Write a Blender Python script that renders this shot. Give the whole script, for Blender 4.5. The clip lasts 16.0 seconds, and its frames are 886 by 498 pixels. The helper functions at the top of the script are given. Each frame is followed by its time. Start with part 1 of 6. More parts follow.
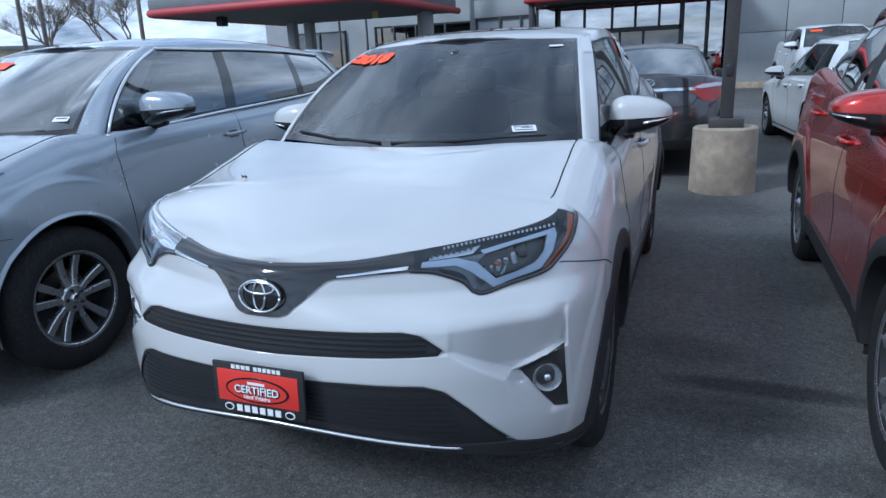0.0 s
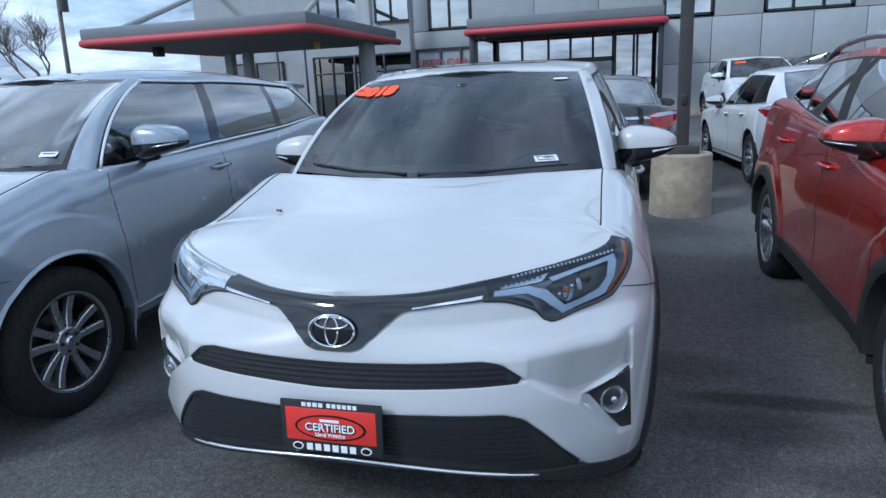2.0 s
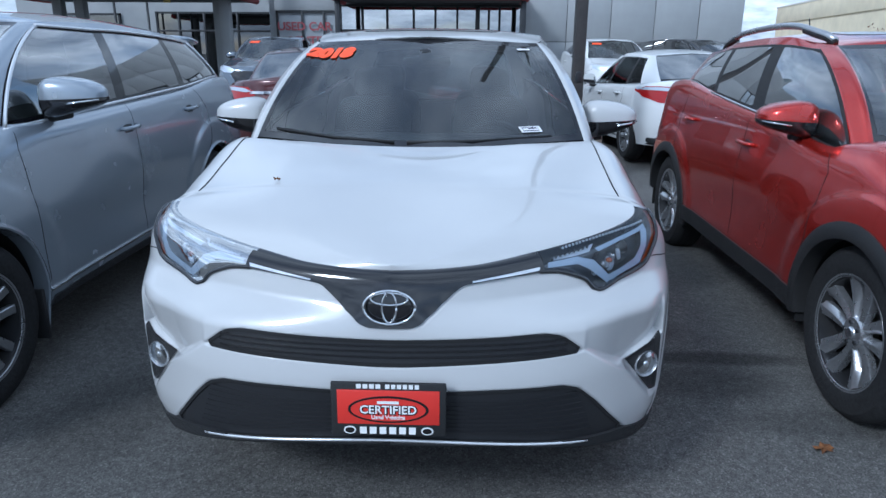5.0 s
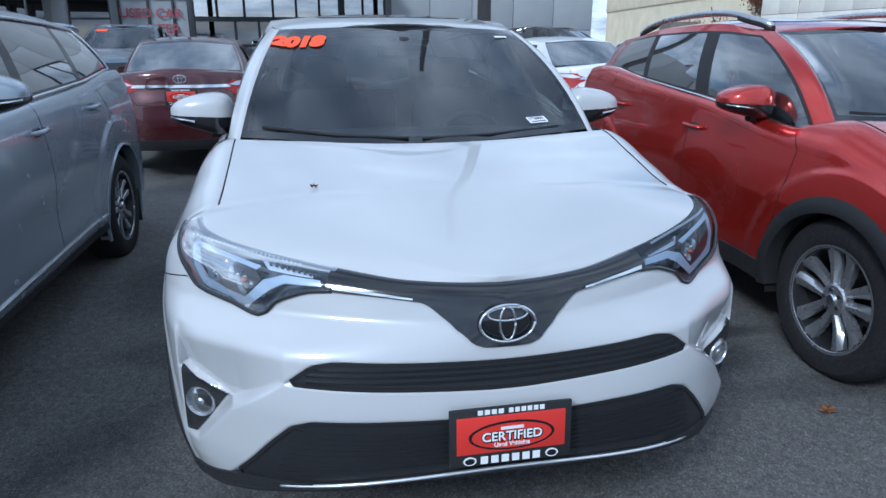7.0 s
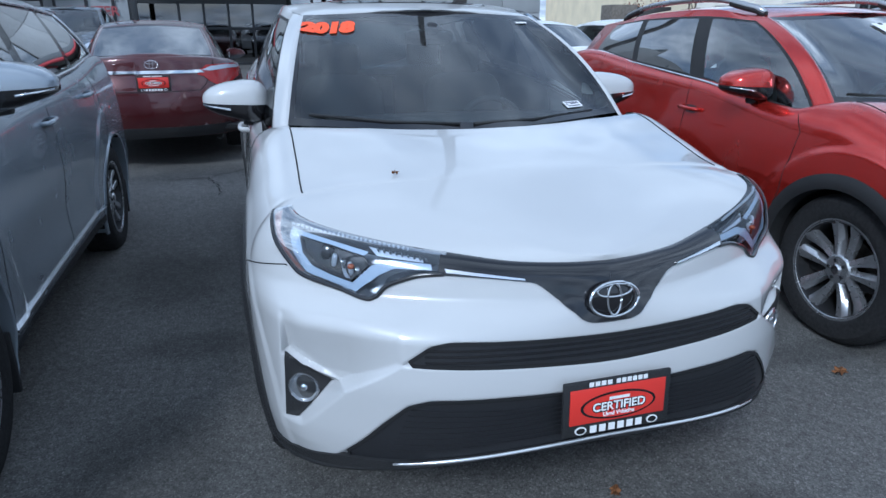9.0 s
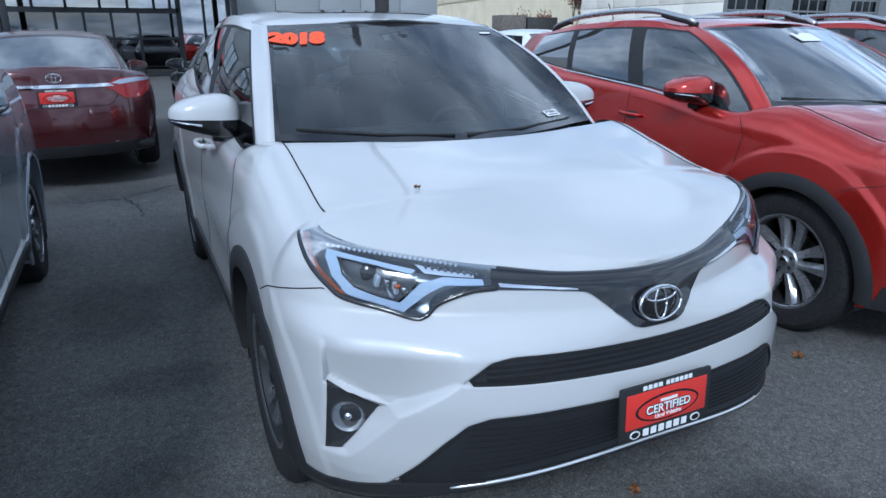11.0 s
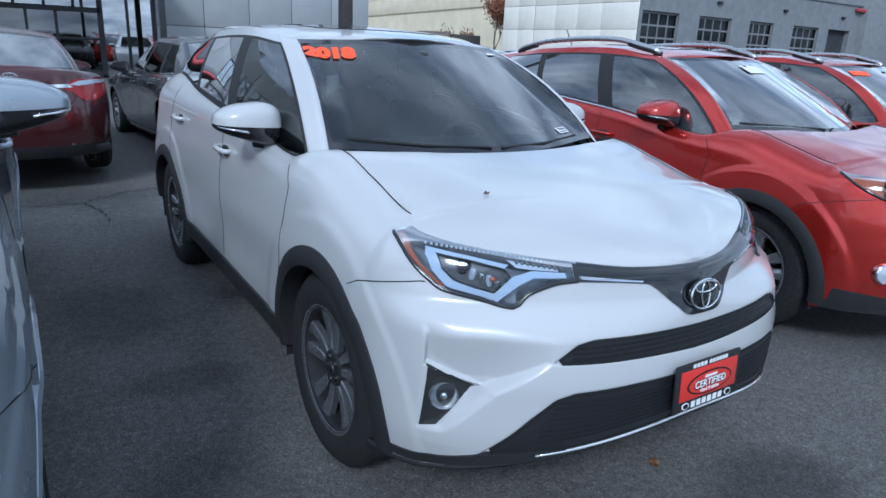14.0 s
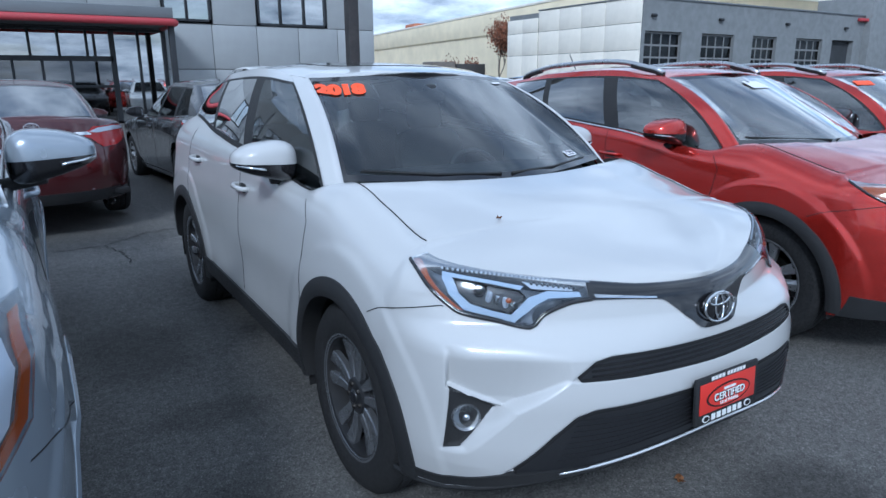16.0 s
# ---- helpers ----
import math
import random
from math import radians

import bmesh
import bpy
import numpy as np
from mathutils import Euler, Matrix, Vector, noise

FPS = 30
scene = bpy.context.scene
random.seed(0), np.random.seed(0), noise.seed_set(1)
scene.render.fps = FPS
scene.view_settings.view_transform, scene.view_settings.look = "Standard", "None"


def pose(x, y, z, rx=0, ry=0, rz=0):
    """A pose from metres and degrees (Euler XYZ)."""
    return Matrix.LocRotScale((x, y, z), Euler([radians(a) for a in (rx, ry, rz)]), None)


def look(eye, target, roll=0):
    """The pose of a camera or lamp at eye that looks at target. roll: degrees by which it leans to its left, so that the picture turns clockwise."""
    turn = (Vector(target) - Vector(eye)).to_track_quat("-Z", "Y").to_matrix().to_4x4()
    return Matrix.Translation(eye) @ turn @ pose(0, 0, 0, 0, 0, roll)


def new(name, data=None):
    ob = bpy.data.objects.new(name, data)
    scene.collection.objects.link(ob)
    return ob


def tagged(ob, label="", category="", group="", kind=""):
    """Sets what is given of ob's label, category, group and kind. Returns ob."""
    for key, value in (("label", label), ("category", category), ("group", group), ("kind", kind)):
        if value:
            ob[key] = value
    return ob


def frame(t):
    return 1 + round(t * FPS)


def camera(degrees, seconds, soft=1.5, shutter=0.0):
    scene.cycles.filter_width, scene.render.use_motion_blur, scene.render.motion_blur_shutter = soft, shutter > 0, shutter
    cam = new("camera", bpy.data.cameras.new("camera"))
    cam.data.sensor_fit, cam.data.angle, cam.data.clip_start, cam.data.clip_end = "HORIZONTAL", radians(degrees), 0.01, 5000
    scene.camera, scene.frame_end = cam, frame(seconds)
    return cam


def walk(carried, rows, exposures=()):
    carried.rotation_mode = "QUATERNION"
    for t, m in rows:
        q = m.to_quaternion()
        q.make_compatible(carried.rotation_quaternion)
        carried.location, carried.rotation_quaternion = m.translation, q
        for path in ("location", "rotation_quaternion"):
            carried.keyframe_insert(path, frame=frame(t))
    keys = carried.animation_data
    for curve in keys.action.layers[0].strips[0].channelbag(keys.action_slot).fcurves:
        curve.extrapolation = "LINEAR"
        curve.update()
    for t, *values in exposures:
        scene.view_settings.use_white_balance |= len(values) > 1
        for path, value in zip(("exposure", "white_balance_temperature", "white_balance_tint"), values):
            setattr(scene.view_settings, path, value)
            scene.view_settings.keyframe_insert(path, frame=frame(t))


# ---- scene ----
cam = camera(68.2, 16.0)
EXPOSURE, KELVIN = 0.16, 5000.0
PATH = [
    (0, (1.171, -2.445, 1.504), (0.471, -0.654, 0.955), -2.6),
    (0.5, (1.08, -2.513, 1.501), (0.436, -0.693, 0.98), 0.4),
    (1, (1.038, -2.653, 1.518), (0.416, -0.832, 0.974), -2.4),
    (1.5, (0.957, -2.666, 1.542), (0.348, -0.832, 1.026), -1.9),
    (2, (0.798, -2.591, 1.535), (0.284, -0.717, 1.059), -2.7),
    (2.5, (0.647, -2.543, 1.515), (0.212, -0.676, 0.944), -2.1),
    (3, (0.582, -2.615, 1.511), (0.247, -0.724, 0.951), 0.3),
    (3.5, (0.524, -2.7, 1.525), (0.27, -0.792, 0.982), -1.2),
    (4, (0.44, -2.698, 1.536), (0.188, -0.794, 0.98), -0.8),
    (4.2, (0.399, -2.662, 1.52), (0.175, -0.753, 0.964), -0.5),
    (6.3, (-0.225, -2.568, 1.557), (0.003, -0.672, 0.962), 1.1),
    (6.5, (-0.294, -2.519, 1.553), (-0.025, -0.625, 0.968), 1.0),
    (7, (-0.446, -2.385, 1.53), (-0.078, -0.513, 0.929), -0.0),
    (7.5, (-0.565, -2.416, 1.535), (-0.125, -0.554, 0.955), 2.1),
    (8, (-0.7, -2.478, 1.539), (-0.186, -0.661, 0.879), 1.9),
    (8.5, (-0.793, -2.471, 1.556), (-0.339, -0.627, 0.929), 0.2),
    (9, (-0.876, -2.342, 1.546), (-0.345, -0.526, 0.899), 0.0),
    (9.5, (-0.951, -2.211, 1.534), (-0.286, -0.449, 0.859), -0.5),
    (9.7, (-0.975, -2.194, 1.529), (-0.286, -0.439, 0.86), 0.7),
    (11.8, (-1.383, -2.098, 1.559), (-0.42, -0.455, 0.948), -1.5),
    (12, (-1.412, -2.057, 1.55), (-0.407, -0.456, 0.897), -0.7),
    (12.5, (-1.498, -2.058, 1.555), (-0.497, -0.435, 0.953), 2.2),
    (13, (-1.615, -2.132, 1.559), (-0.581, -0.53, 0.954), 2.8),
    (13.5, (-1.72, -2.174, 1.574), (-0.693, -0.557, 0.999), 2.7),
    (14, (-1.781, -2.124, 1.569), (-0.728, -0.526, 0.989), 2.6),
    (14.5, (-1.836, -2.066, 1.553), (-0.754, -0.501, 0.934), 0.4),
    (15, (-1.836, -2.09, 1.561), (-0.762, -0.495, 1.011), 1.0),
    (15.5, (-1.822, -2.145, 1.568), (-0.744, -0.546, 1.036), 0.4),
    (16, (-1.817, -2.17, 1.578), (-0.789, -0.529, 1.078), -0.3),
]
walk(cam, [(t, look(eye, target, roll)) for t, eye, target, roll in PATH], [(0, EXPOSURE, KELVIN, 5.0)])

from mathutils.bvhtree import BVHTree

# ---- light ----
SUN_FROM = Vector((-.50, -.55, .56)).normalized()
sun = new("sun", bpy.data.lights.new("sun", "SUN"))
sun.data.energy, sun.data.angle, sun.data.color = 2.0, radians(11), (1.0, 0.94, 0.87)
sun.matrix_world = look(SUN_FROM * 60, (0, 0, 0))

world = bpy.data.worlds.new("sky")
scene.world = world
world.use_nodes = True


class Nodes:
    """Short ways to add shader nodes to a tree."""

    def __init__(self, tree):
        self.t = tree
        self.t.nodes.clear()

    def add(self, kind, inputs=None):
        n = self.t.nodes.new(kind)
        for k, v in (inputs or {}).items():
            self.put(v, n.inputs[k])
        return n

    def put(self, v, socket):
        if isinstance(v, bpy.types.NodeSocket):
            self.t.links.new(v, socket)
        elif isinstance(v, bpy.types.Node):
            self.t.links.new(v.outputs[0], socket)
        else:
            socket.default_value = v

    def math(self, op, a, b=0.0, clamp=False):
        n = self.add("ShaderNodeMath", {0: a, 1: b})
        n.operation, n.use_clamp = op, clamp
        return n.outputs[0]

    def ramp(self, fac, *stops):
        n = self.add("ShaderNodeValToRGB", {0: fac})
        e = n.color_ramp.elements
        while len(e) < len(stops):
            e.new(0.5)
        for el, (p, c) in zip(e, stops):
            el.position, el.color = p, (c, c, c, 1) if isinstance(c, (int, float)) else (*c, 1)
        return n.outputs[0]

    def noise(self, vec, scale, detail=4.0, rough=0.55, out=0):
        return self.add("ShaderNodeTexNoise", {"Vector": vec, "Scale": scale, "Detail": detail, "Roughness": rough}).outputs[out]

    def mix(self, fac, a, b, blend="MIX"):
        n = self.add("ShaderNodeMix")
        n.data_type, n.blend_type = "RGBA", blend
        for v, i in ((fac, 0), (a, 6), (b, 7)):
            self.put((*v, 1) if isinstance(v, tuple) and len(v) == 3 else v, n.inputs[i])
        return n.outputs[2]


nt = Nodes(world.node_tree)
sky = nt.add("ShaderNodeTexSky")
sky.sky_type, sky.sun_disc, sky.dust_density = "NISHITA", False, 1.5
sky.sun_elevation, sky.sun_rotation = math.asin(SUN_FROM.z), math.atan2(SUN_FROM.x, SUN_FROM.y)
co = nt.add("ShaderNodeTexCoord").outputs["Generated"]
xyz = nt.add("ShaderNodeSeparateXYZ", {0: co})
height = nt.math("ADD", nt.math("MAXIMUM", xyz.outputs[2], 0.0), 0.22)
plane = nt.add("ShaderNodeCombineXYZ", {0: nt.math("DIVIDE", xyz.outputs[0], height), 1: nt.math("DIVIDE", xyz.outputs[1], height)})
cover = nt.ramp(nt.noise(plane, 0.95, 7.0, 0.58), (0.30, 0.0), (0.52, 1.0))
shade = nt.ramp(nt.noise(plane, 2.3, 6.0, 0.6), (0.33, (0.26, 0.30, 0.37)), (0.69, (1.26, 1.27, 1.29)))
scaled = nt.add("ShaderNodeVectorMath")
scaled.operation = "SCALE"
nt.put(sky.outputs[0], scaled.inputs[0])
scaled.inputs["Scale"].default_value = 0.13
dim = scaled.outputs[0]
back = nt.add("ShaderNodeBackground", {"Color": nt.mix(cover, dim, shade), "Strength": 1.0})
nt.add("ShaderNodeOutputWorld", {0: back})


# ---- materials ----
def material(name, base=(0.5, 0.5, 0.5), rough=0.5, metal=0.0, coat=0.0, grain=0.0, grain_scale=40.0, bump=0.0, bump_scale=200.0,
             spec=0.5, dirt=0.0, dirt_colour=(0.2, 0.17, 0.14), piece=0.0):
    m = bpy.data.materials.new(name)
    m.use_nodes = True
    n = Nodes(m.node_tree)
    at = n.add("ShaderNodeTexCoord").outputs["Object"]
    colour = (*base, 1)
    if grain:
        f = n.ramp(n.noise(at, grain_scale), (0.3, 0.0), (0.7, 1.0))
        colour = n.mix(f, tuple(c * (1 - grain) for c in base), tuple(min(1, c * (1 + grain)) for c in base))
    if piece:
        r = n.add("ShaderNodeObjectInfo").outputs["Random"]
        colour = n.mix(1.0, colour, n.ramp(r, (0.0, 1 - piece), (1.0, 1.0)), "MULTIPLY")
    roughness = rough
    if dirt:
        f = n.math("MULTIPLY", n.ramp(n.noise(at, 3.0, 6.0, 0.65), (0.45, 0.0), (0.75, 1.0)), dirt)
        colour = n.mix(f, colour, dirt_colour)
        roughness = n.math("ADD", n.math("MULTIPLY", f, 0.4), rough)
    p = n.add("ShaderNodeBsdfPrincipled", {"Base Color": colour, "Roughness": roughness, "Metallic": metal, "Coat Weight": coat,
                                           "Coat Roughness": 0.04, "Specular IOR Level": spec})
    if bump:
        b = n.add("ShaderNodeBump", {"Height": n.noise(at, bump_scale, 5.0), "Strength": bump, "Distance": 0.01})
        n.put(b, p.inputs["Normal"])
    n.add("ShaderNodeOutputMaterial", {0: p})
    return m


def paint(name, base, flake=0.0, metal=0.0):
    """Clear-coated car paint with a little dust."""
    m = bpy.data.materials.new(name)
    m.use_nodes = True
    n = Nodes(m.node_tree)
    at = n.add("ShaderNodeTexCoord").outputs["Object"]
    f = n.noise(at, 900.0, 2.0)
    colour = n.mix(n.math("MULTIPLY", f, flake), base, tuple(min(1, c * 2.2 + 0.05) for c in base))
    dust = n.math("MULTIPLY", n.ramp(n.noise(at, 4.0, 4.0, 0.55), (0.5, 0.0), (0.85, 1.0)), 0.08)
    colour = n.mix(dust, colour, (0.42, 0.40, 0.37))
    p = n.add("ShaderNodeBsdfPrincipled", {"Base Color": colour, "Roughness": n.math("ADD", dust, 0.32 if metal == 0 else 0.24), "Metallic": metal,
                                           "Coat Weight": 1.0, "Coat Roughness": n.math("ADD", n.math("MULTIPLY", dust, 1.2), 0.02)})
    b = n.add("ShaderNodeBump", {"Height": n.noise(at, 600.0, 2.0), "Strength": 0.02, "Distance": 0.002})
    n.put(b, p.inputs["Normal"])
    n.add("ShaderNodeOutputMaterial", {0: p})
    return m


def glass(name, tint=(0.6, 0.7, 0.68), gloss=1.0, rough=0.01, dust=0.0):
    """A pane: tinted see-through with a mirror-like reflection."""
    m = bpy.data.materials.new(name)
    m.use_nodes = True
    n = Nodes(m.node_tree)
    at = n.add("ShaderNodeTexCoord").outputs["Object"]
    smear = n.ramp(n.noise(at, 4.0, 5.0, 0.6), (0.4, rough), (0.8, rough + 0.03))
    fres = n.math("MULTIPLY", n.add("ShaderNodeFresnel", {"IOR": 1.6}).outputs[0], gloss, clamp=True)
    a = n.add("ShaderNodeBsdfTransparent", {0: (*tint, 1)})
    b = n.add("ShaderNodeBsdfGlossy", {"Color": (1, 1, 1, 1), "Roughness": smear})
    # Pale diffuse film: thin for dust, stronger to paint sky glare into the glass.
    if dust:
        film = n.math("MULTIPLY", n.ramp(n.noise(at, 2.5, 5.0, 0.6), (0.3, 0.5), (0.75, 1.0)), dust)
        a = n.add("ShaderNodeMixShader", {0: film, 1: a, 2: n.add("ShaderNodeBsdfDiffuse", {0: (0.52, 0.50, 0.46, 1)})})
    n.add("ShaderNodeOutputMaterial", {0: n.add("ShaderNodeMixShader", {0: fres, 1: a, 2: b})})
    return m


WHITE = paint("white_paint", (0.47, 0.47, 0.47), 0.10)
RED = paint("red_paint", (0.44, 0.020, 0.012), 0.12, 0.68)
SILVER = paint("grey_paint", (0.265, 0.298, 0.34), 0.25, 0.40)
MAROON = paint("maroon_paint", (0.055, 0.004, 0.006), 0.25, 0.35)
CHARCOAL = paint("charcoal_paint", (0.030, 0.030, 0.034), 0.5, 0.5)
PEARL = paint("pearl_paint", (0.72, 0.73, 0.73), 0.10)
GREY_BLUE = paint("blue_grey_paint", (0.10, 0.12, 0.15), 0.4, 0.5)
PLASTIC = material("black_plastic", (0.022, 0.0225, 0.024), 0.55, spec=0.3, grain=0.3, grain_scale=300, bump=0.25, bump_scale=900, dirt=0.05)
GLOSS_BLACK = material("gloss_black", (0.008, 0.008, 0.010), 0.12, coat=0.6, dirt=0.06)
RUBBER = material("tyre_rubber", (0.018, 0.018, 0.019), 0.85, spec=0.3, grain=0.4, grain_scale=60, bump=0.3, bump_scale=400, dirt=0.06, dirt_colour=(0.04, 0.037, 0.034))
GRILLE = material("grille_black", (0.016, 0.0165, 0.019), 0.45, grain=0.2, grain_scale=200)
WHEEL_FACE = material("satin_wheel_face", (0.30, 0.31, 0.33), 0.26, metal=0.8, grain=0.08, dirt=0.12)
LIGHT_GUIDE = material("light_guide", (0.38, 0.46, 0.58), 0.2, coat=0.6)
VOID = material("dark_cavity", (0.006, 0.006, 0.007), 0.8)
BRIGHT_TRIM = material("bright_trim", (0.80, 0.81, 0.83), 0.22, metal=0.7)
CHROME = material("chrome", (0.75, 0.76, 0.78), 0.08, metal=1.0)
ALLOY = material("machined_alloy", (0.50, 0.51, 0.53), 0.27, metal=0.85, grain=0.1, grain_scale=80, dirt=0.12)
ALLOY_DARK = material("dark_alloy", (0.030, 0.031, 0.034), 0.35, metal=0.4, dirt=0.15)
STEEL = material("brake_steel", (0.12, 0.11, 0.10), 0.4, metal=1.0, grain=0.2)
FABRIC = material("seat_fabric", (0.05, 0.05, 0.053), 0.85, grain=0.3, grain_scale=120, bump=0.3, bump_scale=500)
DASH = material("dash_plastic", (0.045, 0.045, 0.048), 0.6, grain=0.2, bump=0.2, bump_scale=700)
AMBER = material("amber_lens", (0.30, 0.062, 0.010), 0.15, coat=0.8)
RED_LENS = material("red_lens", (0.34, 0.008, 0.008), 0.16, coat=0.2)
LAMP_WHITE = material("lamp_reflector", (0.55, 0.60, 0.68), 0.34, metal=0.35, coat=0.5)
FOG_BOWL = material("fog_reflector", (0.17, 0.185, 0.205), 0.5, metal=0.0)
LAMP_DARK = material("lamp_chamber", (0.035, 0.038, 0.045), 0.35, metal=0.2, coat=0.3)
LAMP_GREY = material("lamp_housing", (0.16, 0.175, 0.20), 0.25, metal=0.5, coat=0.4)
SCREEN = glass("windscreen_glass", (0.70, 0.79, 0.80), 1.5, 0.01, 0.015)
PRIVACY = glass("privacy_glass", (0.10, 0.115, 0.12), 3.0)
SIDE = glass("side_glass", (0.45, 0.52, 0.52), 1.3)
# Extra gloss and a pale film stand for bright sky reflected in the screen.
GLARE_SCREEN = glass("glare_windscreen_glass", (0.66, 0.74, 0.74), 2.3, 0.02, 0.08)
RED_SIDE = glass("bright_side_glass", (0.62, 0.69, 0.68), 3.0)
LENS = glass("clear_lens", (0.93, 0.95, 0.97), 0.55, 0.02)
REAR_GLASS = glass("rear_glass", (0.13, 0.16, 0.17), 0.4)
STICKER = material("white_sticker", (0.78, 0.78, 0.80), 0.5)
INK = material("dark_print", (0.03, 0.03, 0.06), 0.5)
ORANGE = material("orange_sticker", (0.95, 0.09, 0.015), 0.45)
PLATE_RED = material("red_plate", (0.62, 0.035, 0.025), 0.3, coat=0.3)
WHITE_PRINT = material("white_print", (0.80, 0.80, 0.80), 0.4)
LEAF = material("dry_leaf", (0.16, 0.065, 0.02), 0.8, grain=0.4, grain_scale=60)
CONCRETE = material("concrete", (0.36, 0.30, 0.225), 0.85, grain=0.22, grain_scale=9, bump=0.5, bump_scale=60, dirt=0.5, dirt_colour=(0.17, 0.14, 0.11))
POLE_PAINT = material("bronze_pole_paint", (0.045, 0.043, 0.043), 0.5, grain=0.15, dirt=0.15)
PANEL = material("grey_metal_panel", (0.335, 0.345, 0.35), 0.6, metal=0.0, grain=0.05, grain_scale=2, dirt=0.05, piece=0.06)
PANEL_WHITE = material("white_wall_panel", (0.86, 0.81, 0.71), 0.55, grain=0.04, grain_scale=2, dirt=0.05, piece=0.05)
WALL_GREY = material("dark_grey_block", (0.20, 0.208, 0.212), 0.8, grain=0.12, grain_scale=3, bump=0.2, bump_scale=30)
CREAM = material("cream_wall", (0.80, 0.70, 0.50), 0.85, grain=0.1, grain_scale=0.6, bump=0.1, bump_scale=20)
BRICK = material("orange_brick", (0.40, 0.15, 0.085), 0.85, grain=0.2, grain_scale=1.0)
JOINT = material("panel_joint", (0.14, 0.14, 0.145), 0.8)
RED_TRIM = material("red_fascia", (0.40, 0.045, 0.055), 0.55, grain=0.12, dirt=0.15)
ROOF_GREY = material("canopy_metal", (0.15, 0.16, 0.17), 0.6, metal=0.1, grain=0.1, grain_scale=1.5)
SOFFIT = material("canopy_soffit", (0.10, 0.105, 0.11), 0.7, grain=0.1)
MULLION = material("dark_mullion", (0.018, 0.019, 0.022), 0.4)
STORE_GLASS = glass("shop_glass", (0.25, 0.30, 0.30), 8.5, 0.0)
FILM = material("grey_window_film", (0.30, 0.32, 0.34), 0.35, coat=0.5, grain=0.06, grain_scale=2)
# Near-black in place of unlit rooms; also used for far windows and a roof.
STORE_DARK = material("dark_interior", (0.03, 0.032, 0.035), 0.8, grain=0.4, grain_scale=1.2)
DOOR_GREY = material("grey_door_frame", (0.20, 0.20, 0.20), 0.6, grain=0.08, dirt=0.1)
BARK = material("bark", (0.17, 0.14, 0.115), 0.9, grain=0.3, grain_scale=12, bump=0.5, bump_scale=40)
RUST_LEAF = material("rusty_foliage", (0.24, 0.095, 0.05), 0.8, grain=0.4, grain_scale=4)
WOOD_POLE = material("weathered_pole", (0.17, 0.15, 0.13), 0.9, grain=0.3, grain_scale=8)


def asphalt():
    m = bpy.data.materials.new("asphalt")
    m.use_nodes = True
    n = Nodes(m.node_tree)
    at = n.add("ShaderNodeTexCoord").outputs["Object"]
    fine = n.noise(at, 330.0, 6.0, 0.8)
    stone = n.add("ShaderNodeTexVoronoi", {"Vector": at, "Scale": 170.0}).outputs["Color"]
    chips = n.ramp(stone, (0.1, 0.42), (0.50, 0.88), (0.78, 1.15), (0.93, 1.9))
    broad = n.ramp(n.noise(at, 0.7, 6.0, 0.6), (0.3, 0.78), (0.7, 1.15))
    c = n.mix(n.ramp(fine, (0.35, 0.0), (0.7, 1.0)), (0.074, 0.073, 0.071), (0.232, 0.224, 0.210))
    c = n.mix(0.85, c, chips, "MULTIPLY")
    c = n.mix(1.0, c, broad, "MULTIPLY")
    patch = n.ramp(n.noise(at, 24.0, 6.0, 0.75), (0.32, 0.70), (0.68, 1.32))
    c = n.mix(1.0, c, patch, "MULTIPLY")
    xyz = n.add("ShaderNodeSeparateXYZ", {0: at})
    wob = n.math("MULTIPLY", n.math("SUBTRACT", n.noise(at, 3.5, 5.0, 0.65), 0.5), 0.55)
    # Oil stains, shade painted on between the cars, and two paler patches (negative depth).
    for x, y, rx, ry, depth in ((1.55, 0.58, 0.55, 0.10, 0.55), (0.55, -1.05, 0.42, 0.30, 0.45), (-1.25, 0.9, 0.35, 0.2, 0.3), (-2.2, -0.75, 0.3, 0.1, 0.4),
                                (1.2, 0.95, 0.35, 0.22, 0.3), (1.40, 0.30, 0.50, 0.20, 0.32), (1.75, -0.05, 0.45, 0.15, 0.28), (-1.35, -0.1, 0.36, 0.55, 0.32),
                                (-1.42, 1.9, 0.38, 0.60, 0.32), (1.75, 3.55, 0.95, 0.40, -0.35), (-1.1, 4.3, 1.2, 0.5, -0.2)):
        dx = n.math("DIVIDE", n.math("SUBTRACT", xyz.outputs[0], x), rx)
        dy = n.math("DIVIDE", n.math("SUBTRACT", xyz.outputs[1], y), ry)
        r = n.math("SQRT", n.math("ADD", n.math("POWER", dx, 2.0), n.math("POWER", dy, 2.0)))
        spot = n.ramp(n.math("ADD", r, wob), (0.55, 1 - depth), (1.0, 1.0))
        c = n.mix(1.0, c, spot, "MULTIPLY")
    h = n.math("ADD", n.math("MULTIPLY", fine, 0.6), n.math("MULTIPLY", n.noise(at, 60.0, 3.0), 0.5))
    p = n.add("ShaderNodeBsdfPrincipled", {"Base Color": c, "Roughness": 0.82, "Specular IOR Level": 0.35})
    n.put(n.add("ShaderNodeBump", {"Height": h, "Strength": 0.7, "Distance": 0.012}), p.inputs["Normal"])
    n.add("ShaderNodeOutputMaterial", {0: p})
    return m


ASPHALT = asphalt()


